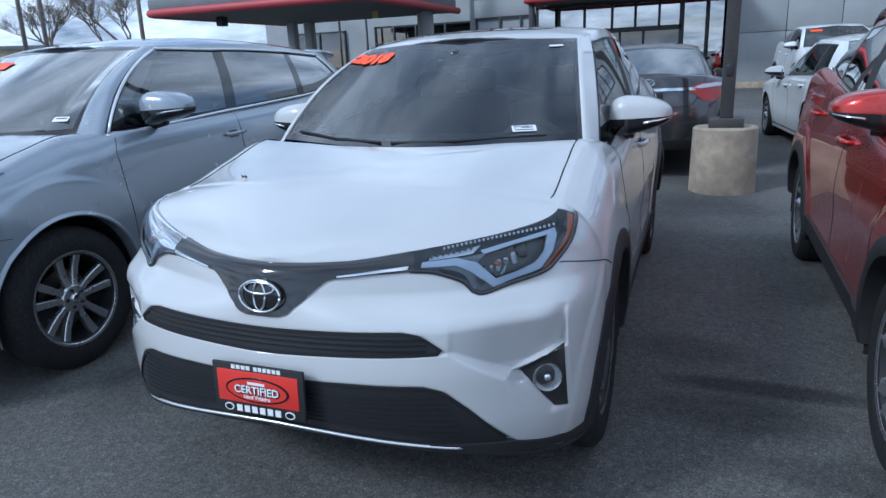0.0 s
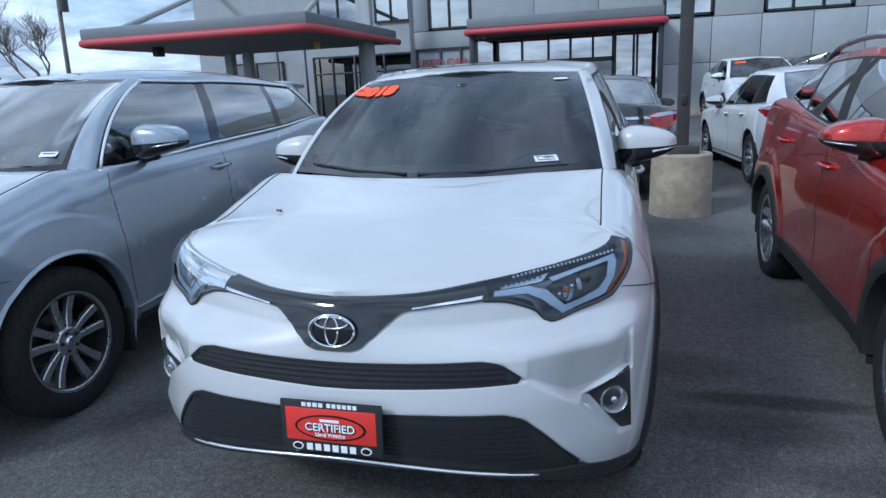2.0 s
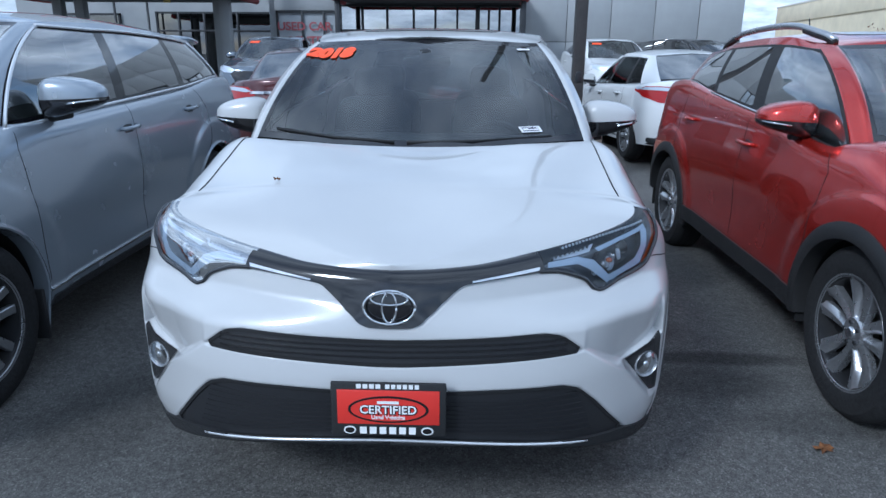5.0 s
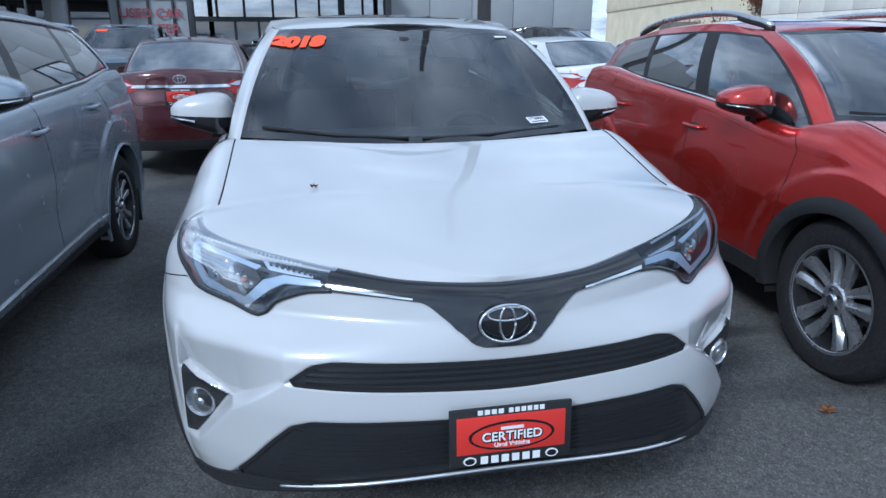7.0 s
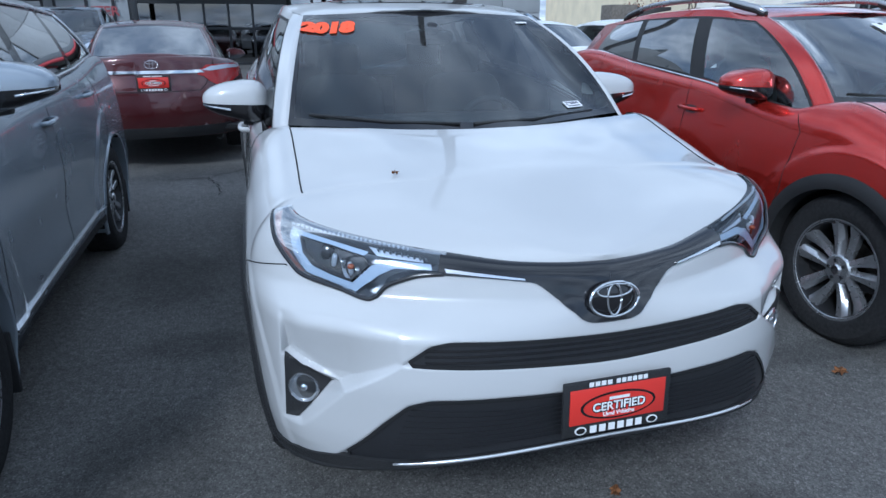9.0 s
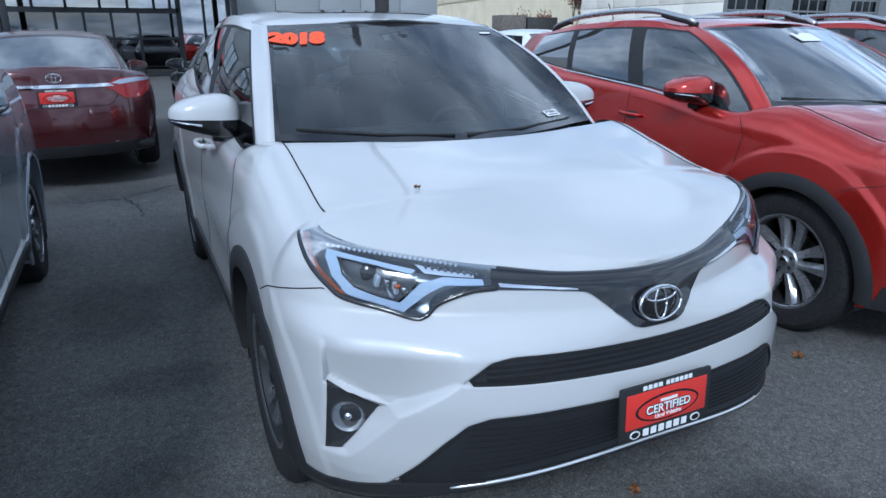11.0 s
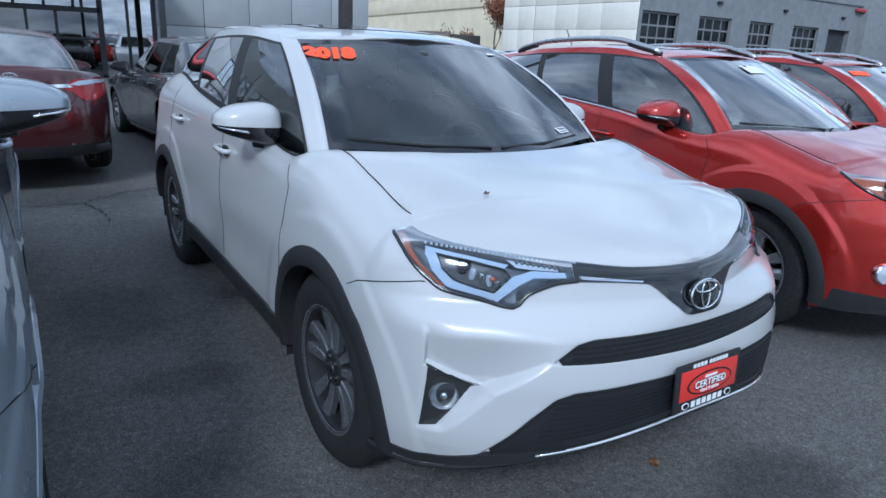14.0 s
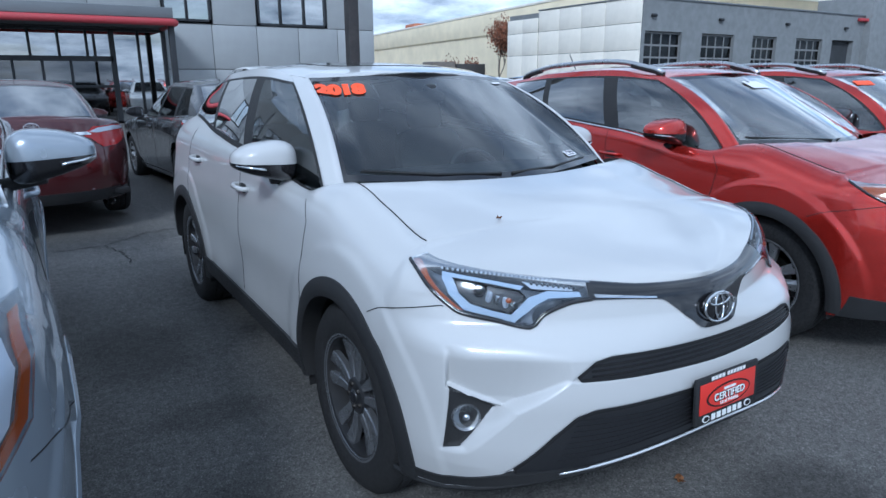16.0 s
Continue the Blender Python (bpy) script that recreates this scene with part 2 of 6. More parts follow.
# ---- mesh helpers ----
def curve(*pts):
    """A smooth curve through (t, value) knots that does not overshoot. Values are numbers or tuples."""
    t = np.array([p[0] for p in pts], float)
    v = np.array([p[1] if isinstance(p[1], (tuple, list)) else (p[1],) for p in pts], float)
    scalar = not isinstance(pts[0][1], (tuple, list))
    d = np.diff(v, axis=0) / np.diff(t)[:, None]
    m = np.zeros_like(v)
    m[0], m[-1] = d[0], d[-1]
    for i in range(1, len(t) - 1):
        same = d[i - 1] * d[i] > 0
        with np.errstate(divide="ignore", invalid="ignore"):
            h = 2 * d[i - 1] * d[i] / (d[i - 1] + d[i])
        m[i] = np.where(same, h, 0)

    def f(x):
        x = min(max(x, t[0]), t[-1])
        i = min(int(np.searchsorted(t, x, side="right")) - 1, len(t) - 2)
        w = t[i + 1] - t[i]
        s = (x - t[i]) / w
        r = (v[i] * (2 * s ** 3 - 3 * s ** 2 + 1) + m[i] * w * (s ** 3 - 2 * s ** 2 + s) + v[i + 1] * (3 * s ** 2 - 2 * s ** 3)
             + m[i + 1] * w * (s ** 3 - s ** 2))
        return float(r[0]) if scalar else r
    return f


def mesh_of(name, verts, faces, smooth=True, angle=35):
    me = bpy.data.meshes.new(name)
    me.from_pydata([tuple(v) for v in verts], [], faces)
    me.validate()
    bm = bmesh.new()
    bm.from_mesh(me)
    bmesh.ops.remove_doubles(bm, verts=bm.verts, dist=1e-5)
    finish(bm, smooth, angle)
    bm.to_mesh(me)
    bm.free()
    return me


def finish(bm, smooth=True, angle=35):
    for f in bm.faces:
        f.smooth = smooth
    for e in bm.edges:
        e.smooth = len(e.link_faces) != 2 or e.calc_face_angle(0) < radians(angle)


def part(name, shape, mat, parent, label="", at=None):
    """One mesh object under a thing or a part. shape: a bmesh, a mesh or (verts, faces)."""
    if isinstance(shape, bmesh.types.BMesh):
        me = bpy.data.meshes.new(name)
        finish(shape)
        shape.to_mesh(me)
        shape.free()
    elif isinstance(shape, tuple):
        me = mesh_of(name, *shape)
    else:
        me = shape
    if not me.materials:
        me.materials.append(mat)
    ob = new(name, me)
    ob.parent = parent
    if at is not None:
        ob.matrix_basis = at
    return tagged(ob, label)


def thing(name, label, category, m=None, group="", kind=""):
    ob = new(name)
    ob.empty_display_size = 0.1
    if m is not None:
        ob.matrix_basis = m
    return tagged(ob, label, category, group, kind)


def solid(name, shape, mat, label, category, group="", kind="", m=None):
    """A thing of a single mesh."""
    ob = part(name, shape, mat, None, at=m)
    return tagged(ob, label, category, group, kind)


def box(bm, x0, y0, z0, x1, y1, z1, bevel=0.0, segments=2):
    r = bmesh.ops.create_cube(bm, size=1.0, matrix=Matrix.LocRotScale(((x0 + x1) / 2, (y0 + y1) / 2, (z0 + z1) / 2), None,
                                                                     (abs(x1 - x0), abs(y1 - y0), abs(z1 - z0))))
    if bevel:
        edges = list({e for v in r["verts"] for e in v.link_edges})
        bmesh.ops.bevel(bm, geom=edges, offset=bevel, segments=segments, affect="EDGES", profile=0.5)
    return bm


def boxes(*specs, bevel=0.0):
    bm = bmesh.new()
    for s in specs:
        box(bm, *s, bevel=bevel)
    return bm


def grid(P, closed=False):
    """Verts and faces from rows of points."""
    n, m = len(P), len(P[0])
    verts = [p for row in P for p in row]
    faces = []
    for i in range(n - 1 + closed):
        for j in range(m - 1):
            a, b = i * m + j, ((i + 1) % n) * m + j
            faces.append((a, b, b + 1, a + 1))
    return verts, faces


def lathe(profile, steps=48, axis="x"):
    """Turns (radius, offset) points round the x (or z) axis."""
    rows = []
    for k in range(steps):
        a = 2 * math.pi * k / steps
        c, s = math.cos(a), math.sin(a)
        rows.append([(o, r * c, r * s) if axis == "x" else (r * c, r * s, o) for r, o in profile])
    return grid(rows, closed=True)


def tube(points, radius, sides=8):
    """A round bar along a line of points."""
    pts = [Vector(p) for p in points]
    rad = radius if callable(radius) else (lambda t: radius)
    bm = bmesh.new()
    rings = []
    n = Vector((0, 0, 1))
    for i, p in enumerate(pts):
        d = (pts[min(i + 1, len(pts) - 1)] - pts[max(i - 1, 0)]).normalized()
        if abs(d.dot(n)) > 0.95:
            n = Vector((1, 0, 0)) if abs(d.x) < 0.9 else Vector((0, 1, 0))
        u = d.cross(n).normalized()
        w = u.cross(d)
        r = rad(i / max(1, len(pts) - 1))
        rings.append([bm.verts.new(p + (u * math.cos(2 * math.pi * k / sides) + w * math.sin(2 * math.pi * k / sides)) * r) for k in range(sides)])
    for a, b in zip(rings, rings[1:]):
        for k in range(sides):
            bm.faces.new((a[k], a[(k + 1) % sides], b[(k + 1) % sides], b[k]))
    bm.faces.new(rings[0][::-1])
    bm.faces.new(rings[-1])
    return bm


def blob(rx, ry, rz, e1=0.6, e2=0.6, nu=20, nv=12):
    """A superellipsoid: between a ball and a box."""
    p = lambda c, e: math.copysign(abs(c) ** e, c)
    rows = []
    for i in range(nv + 1):
        a = -math.pi / 2 + math.pi * i / nv
        rows.append([(rx * p(math.cos(a), e1) * p(math.cos(2 * math.pi * k / nu), e2), ry * p(math.cos(a), e1) * p(math.sin(2 * math.pi * k / nu), e2),
                      rz * p(math.sin(a), e1)) for k in range(nu + 1)])
    return grid(rows)


def moved(shape, m):
    v, f = shape
    return [tuple(m @ Vector(p)) for p in v], f


def joined(*shapes):
    verts, faces = [], []
    for v, f in shapes:
        o = len(verts)
        verts += list(v)
        faces += [tuple(i + o for i in q) for q in f]
    return verts, faces


def lettering(text, size, mat, parent, m, depth=0.001, label="", slant=0.0, bold=0.0, name="lettering", squash=1.0, lie=None):
    cu = bpy.data.curves.new(name, "FONT")
    cu.body, cu.size, cu.align_x, cu.align_y, cu.extrude, cu.shear, cu.offset = text, size, "CENTER", "CENTER", depth, slant, bold
    ob = bpy.data.objects.new(name, cu)
    me = bpy.data.meshes.new_from_object(ob)
    bpy.data.objects.remove(ob)
    me.transform(Matrix.Diagonal((squash, 1, 1, 1)))
    me.materials.clear()
    if lie:
        for v in me.vertices:
            h = v.co.z
            p, n = lie(m @ Vector((v.co.x, v.co.y, 0)))
            v.co = p + n * (h + .006)
        m = Matrix()
    return part(name, me, mat, parent, label, m)


# ---- the ground ----
def ground_z(y):
    return 0.021 * max(0.0, y - 1.2)


def ground_sheet():
    xs = [-900, -300, -90, -30, -8, 8, 30, 90, 300, 900]
    ys = [-900, -300, -90, -30, -5, 1.2, 4, 8, 14, 22, 30, 60, 120, 300, 900]
    rows = [[(x, y, ground_z(min(y, 30))) for y in ys] for x in xs]
    solid("ground", grid(rows), ASPHALT, "worn dark grey asphalt car park with oil stains and painted shade between the cars", "ground", kind="structure")


ground_sheet()


def crack(points, seed):
    rnd = random.Random(seed)
    pts = []
    for (x0, y0), (x1, y1) in zip(points, points[1:]):
        for k in range(12):
            s = k / 12
            pts.append((x0 + (x1 - x0) * s + rnd.uniform(-.018, .018), y0 + (y1 - y0) * s + rnd.uniform(-.018, .018)))
    rows = []
    for i, (x, y) in enumerate(pts):
        a, b = pts[max(0, i - 1)], pts[min(len(pts) - 1, i + 1)]
        d = Vector((b[0] - a[0], b[1] - a[1], 0)).normalized()
        w = rnd.uniform(.003, .009)
        rows.append([(x - d.y * w, y + d.x * w, ground_z(y) + .004), (x + d.y * w, y - d.x * w, ground_z(y) + .004)])
    return grid(rows)


solid("asphalt_crack", joined(crack([(-1.75, 4.62), (-1.35, 4.62), (-0.95, 4.95), (-0.4, 5.1)], 3), crack([(-1.35, 4.62), (-1.22, 4.25), (-1.2, 3.85)], 5)),
      VOID, "thin branching crack in the asphalt", "crack", kind="structure")

# ---- cars ----
def signed(poly, x, z):
    """Distance of points from a polygon's edge, negative inside."""
    p = np.array(poly, float)
    q = np.roll(p, -1, axis=0)
    best = np.full(x.shape, 1e9)
    inside = np.zeros(x.shape, bool)
    for (ax, az), (bx, bz) in zip(p, q):
        ex, ez = bx - ax, bz - az
        t = np.clip(((x - ax) * ex + (z - az) * ez) / (ex * ex + ez * ez + 1e-12), 0, 1)
        best = np.minimum(best, np.hypot(x - ax - t * ex, z - az - t * ez))
        cross = (az > z) != (bz > z)
        with np.errstate(divide="ignore", invalid="ignore"):
            inside ^= cross & (x < ex * (z - az) / (bz - az if bz != az else 1e-9) + ax)
    return np.where(inside, -best, best)


def rounded(poly, times=2):
    """Cuts a polygon's corners."""
    for _ in range(times):
        r = []
        for (ax, az), (bx, bz) in zip(poly, poly[1:] + poly[:1]):
            r += [(ax * .82 + bx * .18, az * .82 + bz * .18), (ax * .18 + bx * .82, az * .18 + bz * .82)]
        poly = r
    return poly


def mirrored(poly):
    return [(-x, z) for x, z in poly][::-1]


class Body:
    """The outer skin of a car: front at -y, front axle at y = 0, on the ground at z = 0."""

    def __init__(self, s):
        self.s = s
        self.w, self.yf, self.yr = curve(*s["w"]), curve(*s["yf"]), curve(*s["yr"])
        self.top, self.low = curve(*s["top"]), curve(*s["low"])
        self.h, self.d = curve(*s["h"]), curve(*s["d"])
        self.yc, self.yd = s["yc"], s["yd"]
        nf, ns, nr = s.get("cells", (70, 110, 30))
        ks = [i / nf for i in range(nf)] + [1 + i / ns for i in range(ns)] + [2 + i / nr for i in range(nr + 1)]
        nv = s.get("rows", 60)
        half = np.array([[self.point(k, j / nv) for j in range(nv + 1)] for k in ks])
        self.ks, self.half = ks, half
        self.smooth = BVHTree.FromPolygons(*self.joined(half))
        for poly, depth, soft, fade in s.get("dents", ()):
            sd = signed(poly, half[:, :, 0], half[:, :, 2])
            t = np.clip(0.5 - sd / (2 * soft), 0, 1)
            t = t * t * (3 - 2 * t)
            if fade:
                t = t * np.clip((fade - half[:, :, 2]) / 0.12, 0, 1)
            mask = half[:, :, 1] < -0.2
            nx, ny = half[:, :, 0] * 0.35, np.full(half[:, :, 0].shape, -1.0)
            ln = np.hypot(nx, ny)
            deep = t * (depth(half[:, :, 0], half[:, :, 2]) if callable(depth) else depth)
            half[:, :, 0] -= np.where(mask, deep * nx / ln, 0)
            half[:, :, 1] -= np.where(mask, deep * ny / ln, 0)
        self.holes = self.lamp_holes()
        self.full = self.both(half)
        self.verts, self.faces = self.tub()
        self.tree = BVHTree.FromPolygons(self.verts, self.faces)

    def power(self, z):
        """How square the front is in plan at height z."""
        u = min(1.0, max(0.0, (z - .77) / .10))
        return self.s["n"] + (self.s.get("n_top", self.s["n"]) - self.s["n"]) * u * u * (3 - 2 * u)

    def both(self, half):
        other = half[::-1].copy()
        other[:, :, 0] *= -1
        return np.concatenate([other[:-1], half])

    def joined(self, half):
        v, f = grid(self.both(half))
        return [tuple(p) for p in v], f

    def point(self, k, v):
        s = self.s
        lo, hi, h, d = self.low(k), self.top(k), self.h(k), self.d(k)
        cut = 0.82
        if v < cut:
            z, inset = lo + (hi - h - lo) * v / cut, 0.0
        else:
            a = (v - cut) / (1 - cut) * math.pi / 2
            z, inset = hi - h + h * math.sin(a), d * (1 - math.cos(a))
        w, n, m = self.w(z), self.power(z), s["m"]
        if k <= 1:
            a = k * math.pi / 2
            x, y = w * math.sin(a) ** (2 / n), self.yc - (self.yc - self.yf(z)) * max(0.0, math.cos(a)) ** (2 / m)
            if s.get("corner"):
                y -= s["corner"] * math.exp(-((x - .835) / .075) ** 2) * min(1.0, max(0.0, (.93 - z) / .12)) * min(1.0, max(0.0, (z - .30) / .12))
            nx, ny = math.sin(a), -math.cos(a)
        elif k <= 2:
            y = self.yc + (self.yd - self.yc) * (k - 1)
            x = w * 1.0
            for cy in (0.0, s["base"]):
                x += s["bulge"] * math.exp(-((y - cy) / 0.5) ** 2) * math.exp(-((z - 0.72) / 0.28) ** 2)
            x -= s.get("waist", 0.012) * math.exp(-((y - s["base"] / 2) / 0.9) ** 2) * math.exp(-((z - 0.62) / 0.14) ** 2)
            nx, ny = 1.0, 0.0
        else:
            a = (k - 2) * math.pi / 2
            x, y = w * max(0.0, math.cos(a)) ** (2 / n), self.yd + (self.yr(z) - self.yd) * math.sin(a) ** (2 / m)
            nx, ny = math.cos(a), math.sin(a)
        if x > 0.6 and s.get("lip"):
            for cy in (0.0, s["base"]):
                r = math.hypot(y - cy, z - s["hub"])
                q = min(1.0, max(0.0, (s["arch"] + .20 - r) / 0.035))
                x += s["lip"] * q * q * (3 - 2 * q) * (1 - max(0.0, min(1.0, (s["arch"] + .1 - r) / .3)) * .5)
        return max(0.0, x - nx * inset), y - ny * inset, z

    def lamp_holes(self):
        """Which points of the half skin lie within the headlamp's opening."""
        mask = np.zeros(self.half.shape[:2], bool)
        if "lamp" in self.s:
            ks, low, high = self.outline(self.s["lamp"], self.s.get("lamp_top"))
            for i, k in enumerate(self.ks):
                if ks[0] + .004 <= k <= ks[-1] - .004:
                    mask[i] = (self.half[i][:, 2] > low(k) + .003) & (self.half[i][:, 2] < high(k) - .002)
        return mask

    def outline(self, lower, upper=None):
        """Stations of an outline on the front, and its lower and upper heights by station."""
        ks = [q[2] if len(q) > 2 else self.station(q[0], q[1]) for q in lower]
        return ks, curve(*[(k, q[1]) for k, q in zip(ks, lower)]), (curve(*upper) if upper else (lambda k: 9.0))

    def tub(self):
        v, f = grid(self.full)
        hole = np.concatenate([self.holes[::-1][:-1], self.holes]).reshape(-1)
        f = [q for q in f if not all(hole[i] for i in q)]
        v = [Vector(p) for p in v]
        keep = []
        hubs = [(0.0, self.s["hub"]), (self.s["base"], self.s["hub"])]
        r = self.s["arch"]
        inside = []
        for p in v:
            c = None
            if abs(p.x) > 0.5:
                for y, z in hubs:
                    if (p.y - y) ** 2 + (p.z - z) ** 2 < r * r:
                        c = (y, z)
            inside.append(c)
        for q in f:
            if not all(inside[i] for i in q):
                keep.append(q)
        for p, c in zip(v, inside):
            if c:
                d = math.hypot(p.y - c[0], p.z - c[1]) or 1e-6
                p.y, p.z = c[0] + (p.y - c[0]) * r / d, c[1] + (p.z - c[1]) * r / d
        return [tuple(p) for p in v], keep

    def cap(self, k0, k1, mid, bow=0.0, crease=0.0, n=28):
        """The sheet between the two top edges from station k0 to k1: a bonnet or a boot lid."""
        rows = []
        edge = [(k, self.half[i][-1]) for i, k in enumerate(self.ks) if k0 - 1e-6 <= k <= k1 + 1e-6]
        mid = curve(*mid)
        for k, (ex, ey, ez) in edge:
            t = (k - k0) / (k1 - k0)
            row = []
            for j in range(-n, n + 1):
                u = j / n
                y = ey - bow * (1 - u * u) * max(0.0, t if bow > 0 else 1 - t) ** 3
                z = ez + (mid(y) - ez) * (1 - abs(u) ** 2.4)
                if crease:
                    z += crease * math.exp(-((abs(u) - 0.62) / 0.09) ** 2) * min(1, 4 * t) * (1 - abs(u))
                row.append((ex * u, y, z))
            rows.append(row)
        return grid(rows)

    def hit(self, a, b, side, trees=None):
        """The skin's place and normal for a point of the front, side, rear or top view."""
        if side in ("front", "rear") and abs(a) < .002:
            a = .002
        o, d = {"front": ((a, -5, b), (0, 1, 0)), "rear": ((a, 9, b), (0, -1, 0)), "left": ((-5, a, b), (1, 0, 0)),
                "right": ((5, a, b), (-1, 0, 0)), "top": ((a, b, 5), (0, 0, -1))}[side]
        best = None
        for t in trees or [self.tree]:
            loc, nor, _, dist = t.ray_cast(Vector(o), Vector(d))
            if loc is None:
                loc, nor, _, _ = t.find_nearest(Vector(o) + Vector(d) * 4.4)
                dist = 50
            if best is None or dist < best[2]:
                best = (loc, nor if nor.dot(Vector(d)) < 0 else -nor, dist)
        return best[0], best[1]

    def patch(self, poly, side, off=0.004, rim=0.008, res=0.035, trees=None, dome=0.0):
        """A sheet with the outline poly (in that view) that lies on the skin."""
        bm = bmesh.new()
        vs = [bm.verts.new((a, b, 0)) for a, b in poly]
        bm.faces.new(vs)
        bmesh.ops.triangulate(bm, faces=bm.faces)
        for _ in range(5):
            long = [e for e in bm.edges if e.calc_length() > res]
            if not long:
                break
            bmesh.ops.subdivide_edges(bm, edges=long, cuts=1)
            bmesh.ops.triangulate(bm, faces=[f for f in bm.faces if len(f.verts) > 3])
        A, B = np.array([v.co.x for v in bm.verts]), np.array([v.co.y for v in bm.verts])
        sd = signed(poly, A, B)
        out = Vector({"front": (0, -1, 0), "rear": (0, 1, 0), "left": (-1, 0, 0), "right": (1, 0, 0), "top": (0, 0, 1)}[side])
        nor = {}
        for v, s in zip(bm.verts, sd):
            p, n = self.hit(v.co.x, v.co.y, side, trees)
            n = (n + out * 0.3).normalized()
            nor[v] = n
            v.co = p + n * (off + dome * min(1.0, max(0.0, -s) / 0.03))
        for f in bm.faces:
            if f.normal.dot(out) < 0:
                f.normal_flip()
        bm.normal_update()
        for f in list(bm.faces):
            f.normal_update()
            if f.normal.dot(out) < 0:
                f.normal_flip()
        if rim:
            edges = [e for e in bm.edges if len(e.link_faces) == 1]
            r = bmesh.ops.extrude_edge_only(bm, edges=edges)
            for v in r["geom"]:
                if isinstance(v, bmesh.types.BMVert):
                    src = min((e.other_vert(v) for e in v.link_edges if e.other_vert(v) in nor), key=lambda o: (o.co - v.co).length, default=None)
                    if src is not None:
                        v.co = v.co - nor[src] * (rim + off)
        return bm

    def station(self, x, z):
        """The station of the front at which the skin is x out at height z."""
        return 2 / math.pi * math.asin(min(1.0, (min(abs(x) / self.w(z), 1.0)) ** (self.power(z) / 2)))

    def level(self, k, z, top=1.0):
        """How far up the skin height z lies at station k."""
        if self.point(k, top)[2] <= z:
            return top
        a, b = 0.0, top
        for _ in range(24):
            c = (a + b) / 2
            a, b = (c, b) if self.point(k, c)[2] < z else (a, c)
        return a

    def band(self, outline, sx=1, off=0.005, n=70, m=10, upper=None, rim=.012):
        """A sheet on the front from a lower outline, (x, z) or (0, z, station) in order, up to the upper outline or the top edge of the skin.
        off: its distance from the skin, or a function of the place along and across it."""
        ks, low, high = self.outline(outline, upper)
        k0, k1 = ks[0], ks[-1]
        rows = []
        for i in range(n + 1):
            k = k0 + (k1 - k0) * i / n
            a = self.level(k, low(k))
            b = max(a + .002, self.level(k, high(k)))
            pts = []
            for j in range(m + 1):
                v = a + (b - a) * j / m
                p = Vector(self.point(k, v))
                e = 1e-3
                du = Vector(self.point(min(k + e, 1), v)) - Vector(self.point(max(k - e, 0), v))
                dv = Vector(self.point(k, min(v + e, 1))) - Vector(self.point(k, max(v - e, 0)))
                nn = du.cross(dv)
                if nn.dot(Vector((p.x, p.y - .4, p.z - .6))) < 0:
                    nn = -nn
                pts.append((p, nn.normalized()))
            if callable(off):
                row = [p + q * off(i / n, j / m) for j, (p, q) in enumerate(pts)]
            else:
                row = [pts[0][0] - pts[0][1] * rim] + [p + q * off * (1 - .8 * (j / m) ** 4) for j, (p, q) in enumerate(pts)] + [pts[-1][0] - pts[-1][1] * rim]
            rows.append([(sx * p.x, p.y, p.z) for p in row])
        return grid(rows)

    def line(self, pts, side, width=0.0035, off=0.0015, step=0.03, trees=None):
        """A thin strip on the skin along a line of the view: a shut line or a trim."""
        fine = []
        for (a0, b0), (a1, b1) in zip(pts, pts[1:]):
            n = max(1, int(math.hypot(a1 - a0, b1 - b0) / step))
            fine += [(a0 + (a1 - a0) * i / n, b0 + (b1 - b0) * i / n) for i in range(n)]
        fine.append(pts[-1])
        rows = []
        ps = [self.hit(a, b, side, trees) for a, b in fine]
        for i, (p, n) in enumerate(ps):
            d = (ps[min(i + 1, len(ps) - 1)][0] - ps[max(i - 1, 0)][0]).normalized()
            u = d.cross(n).normalized() * width / 2
            rows.append([p + u - n * .003, p + u + n * off, p - u + n * off, p - u - n * .003])
        return grid([[tuple(q) for q in r] for r in rows])


